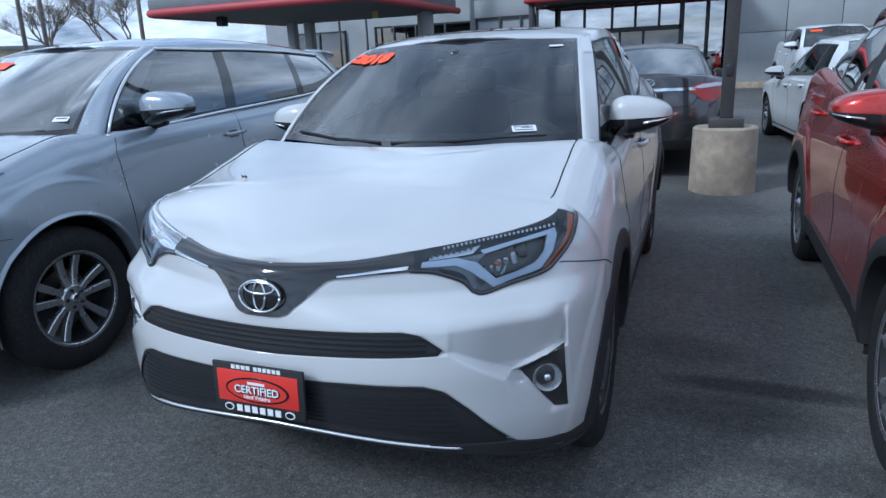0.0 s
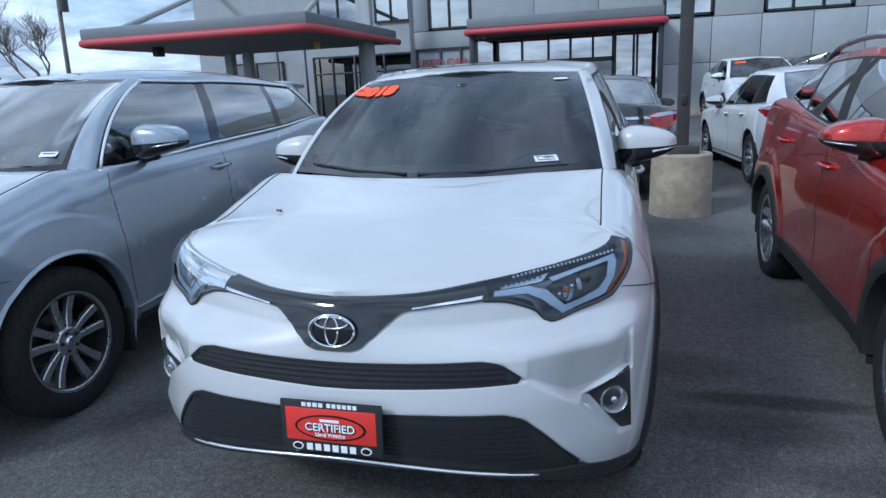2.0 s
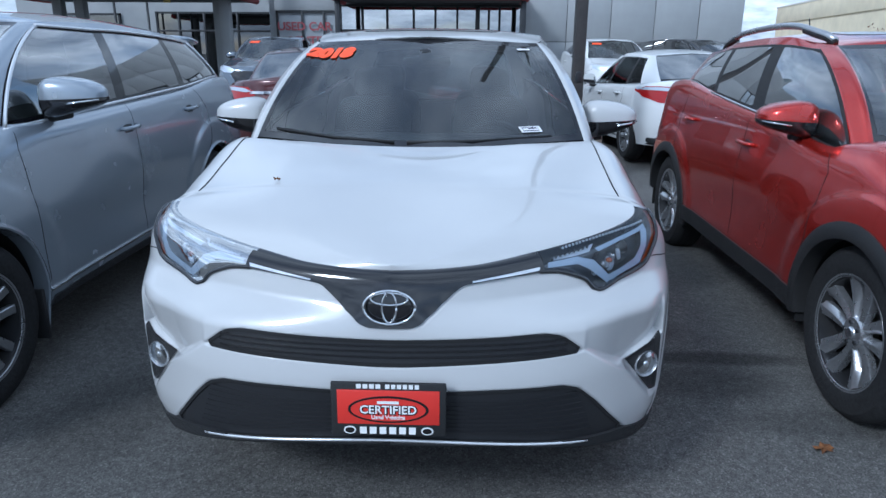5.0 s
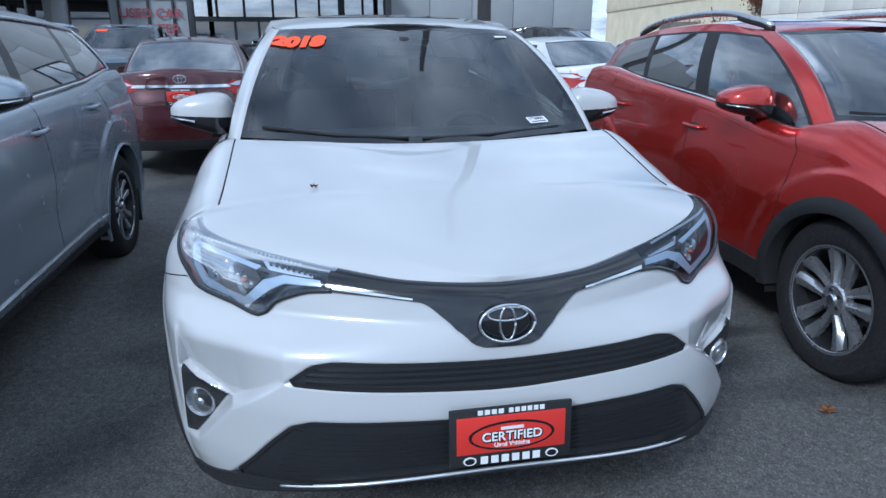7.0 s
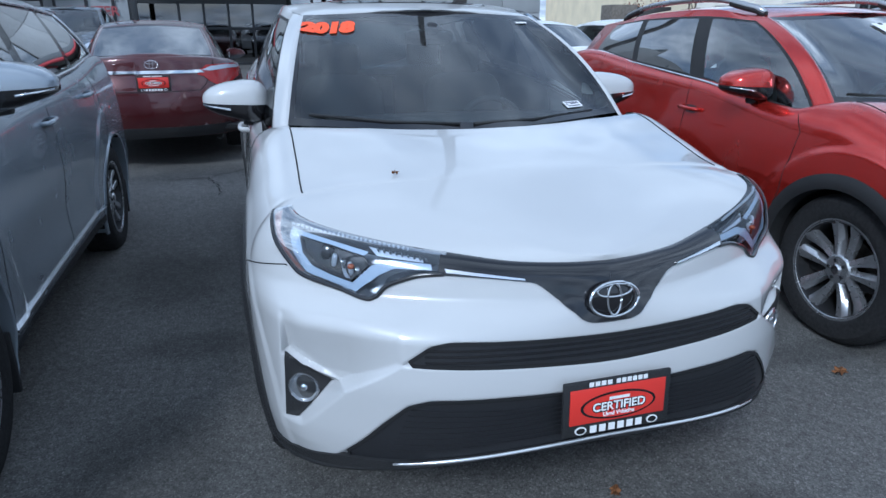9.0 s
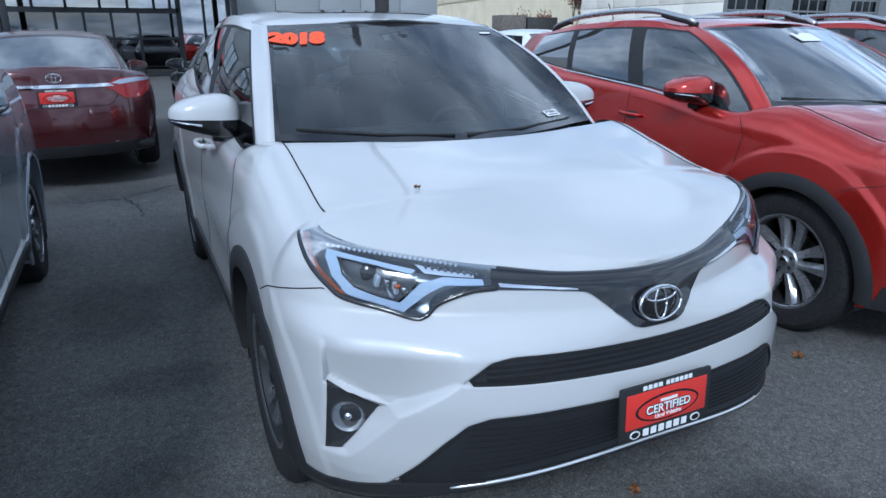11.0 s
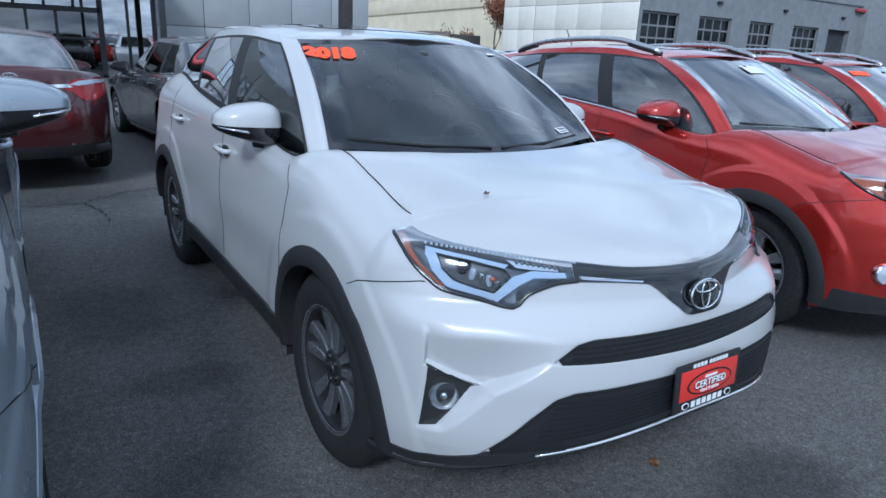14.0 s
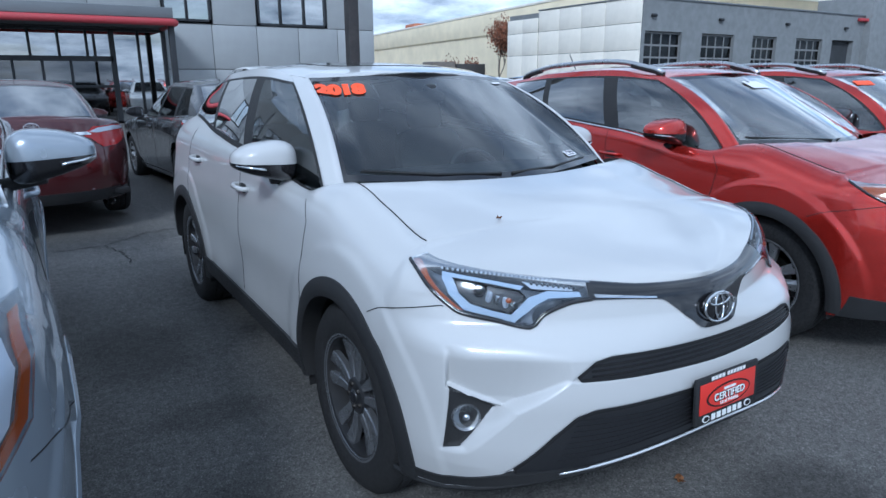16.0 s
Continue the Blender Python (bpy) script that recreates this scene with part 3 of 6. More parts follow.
class Cabin:
    """The glasshouse: posts from the base line up to the roof line, then the roof."""

    def __init__(self, posts, roof, bulge=0.022, arch=0.0):
        self.n = len(posts)
        self.arch = arch
        b = [Vector(p[:3]) for p in posts]
        t = [Vector(p[3:]) for p in posts]
        self.t = [0.0]
        for i in range(1, self.n):
            self.t.append(self.t[-1] + ((b[i] - b[i - 1]).length + (t[i] - t[i - 1]).length) / 2)
        flip = lambda v: (-v.x, v.y, v.z)
        first, last = self.t[1], 2 * self.t[-1] - self.t[-2]
        self.base = curve((-first, flip(b[1])), *[(s, tuple(v)) for s, v in zip(self.t, b)], (last, flip(b[-2])))
        self.edge = curve((-first, flip(t[1])), *[(s, tuple(v)) for s, v in zip(self.t, t)], (last, flip(t[-2])))
        self.bulge, self.mid = bulge, curve(*roof)

    def point(self, t, v, sx=1):
        a, b = Vector(self.base(t)), Vector(self.edge(t))
        p = a.lerp(b, v)
        e = 0.02
        d = Vector(self.base(t + e)) - Vector(self.base(t - e))
        n = Vector((d.y, -d.x, 0))
        n = n.normalized() if n.length > 1e-6 else Vector((0, -1, 0))
        p += n * self.bulge * 4 * v * (1 - v)
        if self.arch:
            q = min(1.0, max(0.0, (self.t[3] - t) / (self.t[3] - self.t[2]))) * min(1.0, max(0.0, (t - self.t[1] * .75) / (self.t[2] - self.t[1] * .75)))
            p += Vector((0, -.80, .60)) * self.arch * 4 * v * (1 - v) * q if v > 0 else Vector()
        return Vector((p.x * sx, p.y, p.z))

    def at(self, i):
        j = min(int(i), self.n - 2)
        return self.t[j] + (self.t[j + 1] - self.t[j]) * (i - j)

    def sheet(self, i0, i1, v0, v1, sx=1, nt=10, nv=8, crown=0.0):
        t0, t1 = self.at(i0), self.at(i1)
        rows = []
        for a in range(nt + 1):
            t = t0 + (t1 - t0) * a / nt
            d = Vector(self.base(t + .01)) - Vector(self.base(t - .01))
            out = Vector((d.y * sx, -d.x, 0)).normalized() * crown * math.sin(math.pi * a / nt) ** .7
            rows.append([tuple(self.point(t, v0 + (v1 - v0) * b / nv, sx) + out) for b in range(nv + 1)])
        v, f = grid(rows)
        if sx < 0:
            f = [q[::-1] for q in f]
        return v, f

    def across(self, i1, v0, v1, nt=14, nv=10, rear=False):
        """A sheet over the middle, such as the windscreen."""
        t0 = self.t[-1] if rear else 0.0
        t1 = self.at(i1)
        rows = []
        for a in range(-nt, nt + 1):
            s = abs(a) / nt
            rows.append([tuple(self.point(t0 + (t1 - t0) * s, v0 + (v1 - v0) * b / nv, -1 if a < 0 else 1)) for b in range(nv + 1)])
        return grid(rows)

    def roof(self, n=40, m=16):
        rows = []
        for a in range(n + 1):
            x, y, z = self.edge(self.t[-1] * a / n)
            rows.append([(x * j / m, y - (0.03 * (1 - (j / m) ** 2) if a < n / 2 else 0), z + (max(self.mid(y), z) - z) * (1 - abs(j / m) ** 2.6)) for j in range(-m, m + 1)])
        return grid(rows)


def spoke_shape(r0, r1, w0, w1, x0, x1, twist=0.0, thick=0.03):
    """A tapered spoke from the hub out to the rim, along +z, with a raised face toward +x."""
    rows = []
    for i in range(9):
        s = i / 8
        r = r0 + (r1 - r0) * s
        w = w0 + (w1 - w0) * s
        x = x0 + (x1 - x0) * s + 0.012 * math.sin(math.pi * s) * -1
        o = twist * s
        rows.append([(x - thick, o - w * 0.5, r), (x - .004, o - w * 0.5, r), (x, o - w * 0.40, r), (x, o + w * 0.40, r), (x - .004, o + w * 0.5, r),
                     (x - thick, o + w * 0.5, r)])
    return grid(rows)


def creased_spoke(r0, r1, w0, w1, x0, x1, lean, side):
    """A dished spoke along +z whose face falls away from a sharp ridge toward its partner."""
    rows = []
    for i in range(11):
        s = i / 10
        r = r0 + (r1 - r0) * s
        w = w0 + (w1 - w0) * s ** 1.3
        x = x0 + (x1 - x0) * s - .014 * math.sin(math.pi * s)
        o = lean * s ** .85
        fall = .006 + .020 * math.sin(math.pi * min(1, s * .85 + .1))
        at = [(x - .040, -.50), (x - fall, -.50), (x - .001, -.17), (x, -.13), (x - .004, .20), (x - .008, .47), (x - .013, .50), (x - .040, .50)]
        row = [(px, o + w * f * side, r) for px, f in at]
        rows.append(row if side > 0 else row[::-1])
    return grid(rows)


def wheel_meshes(radius, rim, width, style):
    """tyre, barrel, spokes, centre cap and disc, facing +x, axle at the origin."""
    w = width / 2
    tyre = lathe([(rim + .004, w * .55), (rim - .004, w * .92), (rim + .012, w), (rim + (radius - rim) * .35, w * 1.06), (rim + (radius - rim) * .72, w * 1.02),
                  (radius - .018, w * .88), (radius - .004, w * .74), (radius, w * .5), (radius - .006, w * .47), (radius - .006, w * .43), (radius, w * .40),
                  (radius, w * .06), (radius - .007, w * .04), (radius - .007, -w * .04), (radius, -w * .06), (radius, -w * .5), (radius - .004, -w * .74),
                  (radius - .03, -w * .95), (rim + .01, -w), (rim - .004, -w * .9)], 72)
    barrel = lathe([(rim - .002, w * .90), (rim + .004, w * .96), (rim - .006, w * .95), (rim - .018, w * .86), (rim - .024, w * .5), (rim - .03, 0), (rim - .02, -w * .85)], 64)
    face = w * .80
    one = {}
    if style == "twin":
        for name, sgn in (("spoke_a", -1), ("spoke_b", 1)):
            one[name] = moved(spoke_shape(.05, rim - .010, .028, .064, face - .010, face + .004, sgn * .040, .028), Matrix.Translation((0, sgn * .017, 0)))
        one["pocket"] = spoke_shape(.05, rim - .02, .075, .12, face - .035, face - .022, 0, .02)
    elif style == "vee":
        for name, sgn in (("spoke_a", -1), ("spoke_b", 1)):
            one[name] = moved(spoke_shape(.055, rim - .010, .032, .046, face - .008, face + .002, sgn * .042, .03), Matrix.Translation((0, sgn * .017, 0)))
    else:
        for name, sgn in (("spoke_a", -1), ("spoke_b", 1)):
            one[name] = moved(creased_spoke(.024, rim + .005, .032, .080, face - .008, face + .020, sgn * .043, sgn), Matrix.Translation((0, sgn * .016, 0)))
    hub = lathe([(.001, face + .004), (.028, face + .003), (.031, face - .002), (.066, face - .006), (.075, face - .014), (.078, face - .05)], 40)
    cap = lathe([(.001, face + .010), (.022, face + .009), (.027, face + .004)], 32)
    nuts = lathe([(.001, face + .003), (.009, face + .003), (.010, face - .008)], 6)
    lip = lathe([(rim - .016, w * .85), (rim - .010, w * .93), (rim - .001, w * .965), (rim + .004, w * .965), (rim + .006, w * .93)], 64)
    disc = lathe([(.05, 0), (.15, 0), (.15, -.02), (.05, -.02)], 40)
    return {k: mesh_of(k, *v) for k, v in dict(tyre=tyre, rim=barrel, hub=hub, cap=cap, nut=nuts, disc=disc, lip=lip, **one).items()}


def add_wheels(car, s, cache={}):
    key = (s["tyre"], s["rim"], s["style"])
    if key not in cache:
        cache[key] = wheel_meshes(s["tyre"], s["rim"], s.get("tread", .225), s["style"])
    ms = cache[key]
    dark = s["style"] == "twin"
    for y in (0.0, s["base"]):
        for sx in (1, -1):
            steer = s.get("steer", 0.0) if y == 0 else 0.0
            phase = 7 + 40 * (sx > 0) if dark else -2
            at = pose(sx * s["track"], y, s["tyre"] - 0.004, phase + y * 30, 0, (0 if sx > 0 else 180) + steer)
            hub = part("wheel", ms["rim"], ALLOY_DARK, car, at=at)
            part("rim_lip", ms["lip"], WHEEL_FACE if dark else ALLOY, hub, "bright rim edge")
            part("tyre", ms["tyre"], RUBBER, hub, "black rubber tyre")
            for i in range(5):
                turn = pose(0, 0, 0, 72 * i)
                part("spoke", ms["spoke_a"], s.get("alloy", ALLOY), hub, at=turn)
                part("spoke", ms["spoke_b"], s.get("alloy", ALLOY), hub, at=turn)
                if dark:
                    part("wheel_pocket", ms["pocket"], ALLOY_DARK, hub, "dark painted wheel pocket", turn)
            part("hub", ms["hub"], ALLOY_DARK if dark else ALLOY, hub)
            part("centre_cap", ms["cap"], CHROME if not dark else GLOSS_BLACK, hub)
            for i in range(5):
                a = 2 * math.pi * (i + .5) / 5
                part("wheel_nut", ms["nut"], STEEL if dark else ALLOY_DARK, hub, at=pose(0, .048 * math.cos(a), .048 * math.sin(a)))
            part("brake_disc", ms["disc"], STEEL, hub)


def arc_strip(body, cy, cz, r0, r1, a0, a1, side, off0=.012, off1=.006, n=40):
    """A wheel-arch lip that follows the skin between two radii."""
    rows = []
    sx = 1 if side == "right" else -1
    for i in range(n + 1):
        a = radians(a0 + (a1 - a0) * i / n)
        row = []
        for j, r in enumerate((r0, r0, r0 + (r1 - r0) * .3, r0 + (r1 - r0) * .8, r1, r1)):
            y, z = cy + r * math.cos(a), cz + r * math.sin(a)
            yy, zz = cy + max(r, body.s["arch"] + .006) * math.cos(a), cz + max(r, body.s["arch"] + .006) * math.sin(a)
            p, _ = body.hit(yy, max(zz, 0.24), side)
            off = (-.07, off0, off0 + .006, off0, off1, -.01)[j]
            row.append((p.x + sx * off, y, z))
        rows.append(row)
    return grid(rows)


def seat(z0):
    """A car seat as one shape: cushion, back and headrest."""
    return joined(moved(blob(.25, .27, .09, .4, .5), pose(0, 0, z0, 8)), moved(blob(.24, .08, .33, .4, .5), pose(0, .27, z0 + .34, -16)),
                  moved(blob(.12, .05, .09, .5, .6), pose(0, .38, z0 + .74, -12)))


def add_interior(car, s):
    ys, xs, z0 = s["seat_y"], s["seat_x"], s["seat_z"]
    me = mesh_of("seat", *seat(z0))
    for sx in (-1, 1):
        part("seat", me, FABRIC, car, "black fabric front seat", pose(sx * xs, ys, 0))
        part("rear_seat", me, FABRIC, car, "black fabric rear seat", pose(sx * xs, ys + .88, 0))
    part("dashboard", joined(moved(blob(xs + .32, .26, .13, .4, .35, 32), pose(0, s["dash_y"], s["dash_z"], -6)),
                             moved(blob(.16, .18, .24, .4, .4), pose(0, s["dash_y"] + .16, s["dash_z"] - .25))), DASH, car, "dark moulded dashboard")
    ring = []
    for k in range(28):
        a = 2 * math.pi * k / 28
        ring.append([((.185 + .017 * math.cos(b)) * math.cos(a), .017 * math.sin(b), (.185 + .017 * math.cos(b)) * math.sin(a)) for b in [2 * math.pi * j / 8 for j in range(9)]])
    part("steering_wheel", joined(grid(ring, True), blob(.17, .015, .022), moved(blob(.06, .03, .06), pose(0, 0, -.02))), DASH, car, "black steering wheel",
         pose(xs, s["dash_y"] + .38, s["dash_z"] - .03, -24))
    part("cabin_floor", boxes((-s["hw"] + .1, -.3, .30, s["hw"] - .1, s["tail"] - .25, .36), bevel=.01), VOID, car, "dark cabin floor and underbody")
    part("rear_view_mirror", joined(moved(blob(.125, .02, .035, .5, .5), pose(0, s["mirror_y"], s["mirror_z"], 10, 0, 6)),
                                    moved(blob(.03, .04, .03), pose(0, s["mirror_y"] - .05, s["mirror_z"] + .04))), GLOSS_BLACK, car, "black rear-view mirror")


def mirror_shell(cut_top):
    """The housing of a door mirror; the bulge faces -y."""
    rows = []
    n, m = 18, 26
    for i in range(n + 1):
        a = -math.pi / 2 + math.pi * i / n
        row = []
        for k in range(m + 1):
            b = 2 * math.pi * k / m
            cx = math.copysign(abs(math.cos(a)) ** .6, 1)
            x = .125 * cx * math.copysign(abs(math.cos(b)) ** .62, math.cos(b))
            y = .095 * cx * math.copysign(abs(math.sin(b)) ** .8, math.sin(b))
            z = .086 * math.copysign(abs(math.sin(a)) ** .58, math.sin(a))
            t = (x + .125) / .25
            z *= (1.10 - .52 * t * t) if z > 0 else (1.06 - .70 * t)
            z += .010 * t
            y = min(y, .045) + .03 * t
            row.append((x, y, z))
        rows.append(row)
    return grid(rows)


def add_mirrors(car, s, colour, lower=None):
    me_v, me_f = mirror_shell(True)
    height = lambda f: sum(me_v[i][2] - (me_v[i][0] + .125) * .12 for i in f) / len(f) + .014
    top = [f for f in me_f if height(f) > 0]
    low = [f for f in me_f if height(f) <= 0]
    x, y, z = s["mirror"]
    for sx in (1, -1):
        g = s.get("mirror_size", 1.0)
        m = Matrix.Translation((sx * x, y, z)) @ Matrix.Diagonal((sx * g, g, g, 1))
        fl = (lambda fs: fs) if sx > 0 else (lambda fs: [f[::-1] for f in fs])
        shell = part("door_mirror", moved((me_v, fl(top)), m), colour, car, "painted door mirror with black base")
        part("mirror_base", moved((me_v, fl(low)), m), GLOSS_BLACK, shell, "gloss black lower shell")
        part("mirror_arm", tube([(sx * (x - .20), y + .05, z - .10), (sx * (x - .12), y + .03, z - .085), (sx * (x - .03), y + .01, z - .07)], lambda t: .028 - .004 * t, 10), PLASTIC, shell,
             "black mirror arm")
        part("turn_signal", tube([(sx * (x + .02 * g), y - .088 * g, z - .012 * g), (sx * (x + .08 * g), y - .066 * g, z - .004 * g), (sx * (x + .118 * g), y - .018 * g, z + .002 * g)], .0050, 8), CHROME, shell, "slim silver indicator strip")
        part("mirror_glass", moved(boxes_shape(-.10, .047, -.030, .075, .050, .048), m), CHROME, shell, "mirror glass")


def boxes_shape(x0, y0, z0, x1, y1, z1):
    v = [(x, y, z) for x in (x0, x1) for y in (y0, y1) for z in (z0, z1)]
    return v, [(0, 1, 3, 2), (4, 6, 7, 5), (0, 4, 5, 1), (2, 3, 7, 6), (0, 2, 6, 4), (1, 5, 7, 3)]


def add_skin(car, s, colour, trim=None, cabin_glass=(SCREEN, SIDE, PRIVACY)):
    """Body shell, bonnet, cabin with its panes, roof and wheel wells. Returns the skin, the cabin and trees to lay parts on."""
    body = Body(s)
    cab = Cabin(s["posts"], s["roof"], s.get("tumble", .022), s.get("pillar_arch", 0.0))
    part("body", (body.verts, body.faces), colour, car)
    hood = body.cap(0.0, s["cowl"], s["hood"], s.get("bow", .2), s.get("crease", 0.0))
    part("bonnet", hood, colour, car)
    trees = [body.tree, BVHTree.FromPolygons(*hood)]
    if "deck" in s:
        deck = body.cap(s["deck_k"], 3.0, s["deck"], -.12)
        part("boot_lid", deck, colour, car)
        trees.append(BVHTree.FromPolygons(*deck))
    roof = cab.roof()
    part("roof", roof, colour, car)
    trees.append(BVHTree.FromPolygons(*roof))
    lo, hi, rim = .035, s.get("glass_top", .86), s.get("glass_top", .86) + .035
    screen = cab.across(0.955, .05, .95)
    part("windscreen", screen, cabin_glass[0], car, "tinted laminated windscreen")
    part("windscreen_surround", joined(cab.across(1.0, 0, .05, 14, 2), cab.across(1.0, .95, 1.0, 14, 2), cab.sheet(.955, 1.0, .05, .95, 1, 2), cab.sheet(.955, 1.0, .05, .95, -1, 2)),
         GLOSS_BLACK, car, "black windscreen border")
    trees.append(BVHTree.FromPolygons(*screen))
    rear = cab.across(8.0, .05, .95, rear=True)
    part("rear_window", rear, cabin_glass[2], car, "dark tinted rear window")
    part("rear_window_surround", joined(cab.across(8.0, -.04, .05, 14, 2, True), cab.across(8.0, .95, 1.0, 14, 2, True)), GLOSS_BLACK, car)
    pillars = s.get("pillar", PLASTIC)
    for sx in (1, -1):
        part("windscreen_pillar", cab.sheet(1, 2, -.22, 1, sx, 12, 12, .016), colour, car)
        part("rear_pillar", cab.sheet(7, 8, -.12, 1, sx), colour, car)
        for i0, i1, name, mat in ((2, 3, "front_side_window", cabin_glass[1]), (4, 5, "rear_side_window", cabin_glass[2]), (6, 7, "quarter_window", cabin_glass[2])):
            slim = .055 if i0 == 2 else 0.0
            pane = part(name, cab.sheet(i0 + slim, i1, lo, hi, sx), mat, car, "dark reflective side glass")
            if slim:
                part("window_frame", cab.sheet(i0, i0 + slim, lo, hi, sx, 2, 8), s.get("frame", PLASTIC), pane)
            for v0, v1 in ((-.05, lo), (hi, rim)):
                part("window_frame", cab.sheet(i0, i1, v0, v1, sx, 10, 1), s.get("frame", PLASTIC), pane)
        part("door_pillar", cab.sheet(3, 4, -.05, rim, sx), pillars, car)
        part("door_pillar", cab.sheet(5, 6, -.05, rim, sx), pillars, car)
        part("roof_side", cab.sheet(2, 7, rim, 1, sx, 40, 4), colour, car)
        if trim:
            low = [tuple(cab.point(cab.at(2 + 5 * i / 60), -.012, sx) + Vector((sx * .010, 0, 0))) for i in range(61)]
            part("window_trim", tube(low, .009, 6), trim, car, "bright strip under the side windows")
            if s.get("full_trim"):
                top = [tuple(cab.point(cab.at(2 + 5 * i / 60), hi + .03, sx) + Vector((sx * .010, 0, .004))) for i in range(61)]
                ends = [[tuple(cab.point(cab.at(j), v / 12 * (hi + .03), sx) + Vector((sx * .010, -.004, 0))) for v in range(13)] for j in (2.02, 6.98)]
                for line in (top, *ends):
                    part("window_trim", tube(line, .010, 6), trim, car, "bright strip round the side windows")
        for cy in (0.0, s["base"]):
            r = s["arch"] + .012
            rows = [[(sx * x, cy + r * math.cos(a), s["hub"] + r * math.sin(a)) for x in (s["hw"] - .42, s["hw"] - .02)] for a in [math.pi * (-.08 + 1.16 * i / 24) for i in range(25)]]
            part("wheel_well", grid(rows), VOID, car)
            part("wheel_well_wall", ([(sx * (s["hw"] - .42), cy, s["hub"])] + [r0[0] for r0 in rows], [(0, i + 1, i + 2) for i in range(24)]), VOID, car)
    for sx in (1, -1):
        gap = [(sx * p[-1][0], p[-1][1], p[-1][2] + .0005) for k, p in zip(body.ks, body.half) if s.get("gap_from", .96) <= k <= s["cowl"]]
        part("bonnet_gap", tube(gap, .0026, 6), VOID, car, "dark gap beside the bonnet")
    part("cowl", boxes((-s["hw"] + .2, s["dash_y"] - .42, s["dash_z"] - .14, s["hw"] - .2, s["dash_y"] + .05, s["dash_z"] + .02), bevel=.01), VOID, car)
    add_interior(car, s)
    add_wheels(car, s)
    add_mirrors(car, s, s.get("mirror_paint", colour))
    return body, cab, trees


def add_handles(car, body, spots, colour):
    for y, z in spots:
        for side, sx in (("right", 1), ("left", -1)):
            p, n = body.hit(y, z, side)
            # Flat black patch on the skin stands for the shaded hollow behind the handle.
            part("handle_recess", body.patch(rounded([(y - .06, z - .028), (y + .05, z - .028), (y + .05, z + .022), (y - .06, z + .022)]), side, .001, .003), GLOSS_BLACK if colour is not WHITE else PLASTIC, car)
            bar = tube([(p.x - sx * .005, y - .095, z), (p.x + sx * .028, y - .085, z + .001), (p.x + sx * .038, y - .03, z + .003), (p.x + sx * .038, y + .05, z + .005), (p.x + sx * .028, y + .085, z + .006),
                        (p.x - sx * .005, y + .095, z + .006)], .013, 10)
            part("door_handle", bar, colour, car, "pull handle")


def add_wiper(car, pts):
    part("wiper", tube([(x, y + .012, z - .016) for x, y, z in pts], .0065, 6), PLASTIC, car, "black wiper blade")


def emblem(car, m, w, name="emblem", label="chrome oval emblem of plain rings", mat=None):
    """Three plain ovals in a ring."""
    def oval(rx, rz, cx, cz, r):
        return tube([(cx + rx * math.cos(2 * math.pi * k / 36), 0, cz + rz * math.sin(2 * math.pi * k / 36)) for k in range(37)], r, 6)
    ring = part(name, oval(w / 2, w * .33, 0, 0, w * .030), mat or CHROME, car, label, m)
    part("inner_oval", oval(w * .14, w * .30, 0, 0, w * .025), mat or CHROME, ring)
    part("cross_oval", oval(w * .36, w * .12, 0, w * .17, w * .025), mat or CHROME, ring)
    return ring

# ---- the shapes of the cars ----
SLOT = [(0.0, .765), (.24, .771), (.43, .776), (.485, .765), (.550, .716), (.44, .713), (.24, .708), (0.0, .698)]
MOUTH = [(0.0, .618), (.29, .622), (.49, .617), (.545, .598), (.605, .538), (.716, .400), (.57, .420), (.30, .460), (0.0, .476)]
FOG_BAY = [(.842, .678), (.714, .614), (.815, .482), (.850, .468)]
SCOOP = [(.845, .80), (.81, .83), (.56, .86), (.560, .716), (.645, .660), (.700, .622), (.714, .614), (.846, .680)]
LAMP_LOW = [(.424, .926), (.475, .921), (.53, .904), (.575, .880), (.617, .850), (.70, .871), (.781, .893), (0, .919, .74), (0, .960, .79), (0, .994, .84), (0, 1.014, .89), (0, 1.022, .925)]
LAMP_TOP = [(.2, 1.2), (.855, 1.2), (.885, 1.042), (.925, 1.028)]


def scoop_depth(x, z):
    """The cheek of the bumper leans in towards its lower, outer end."""
    return .060 * np.clip((.815 - z) / .17, 0, 1) * np.clip((x - .55) / .14, 0, 1) ** .7




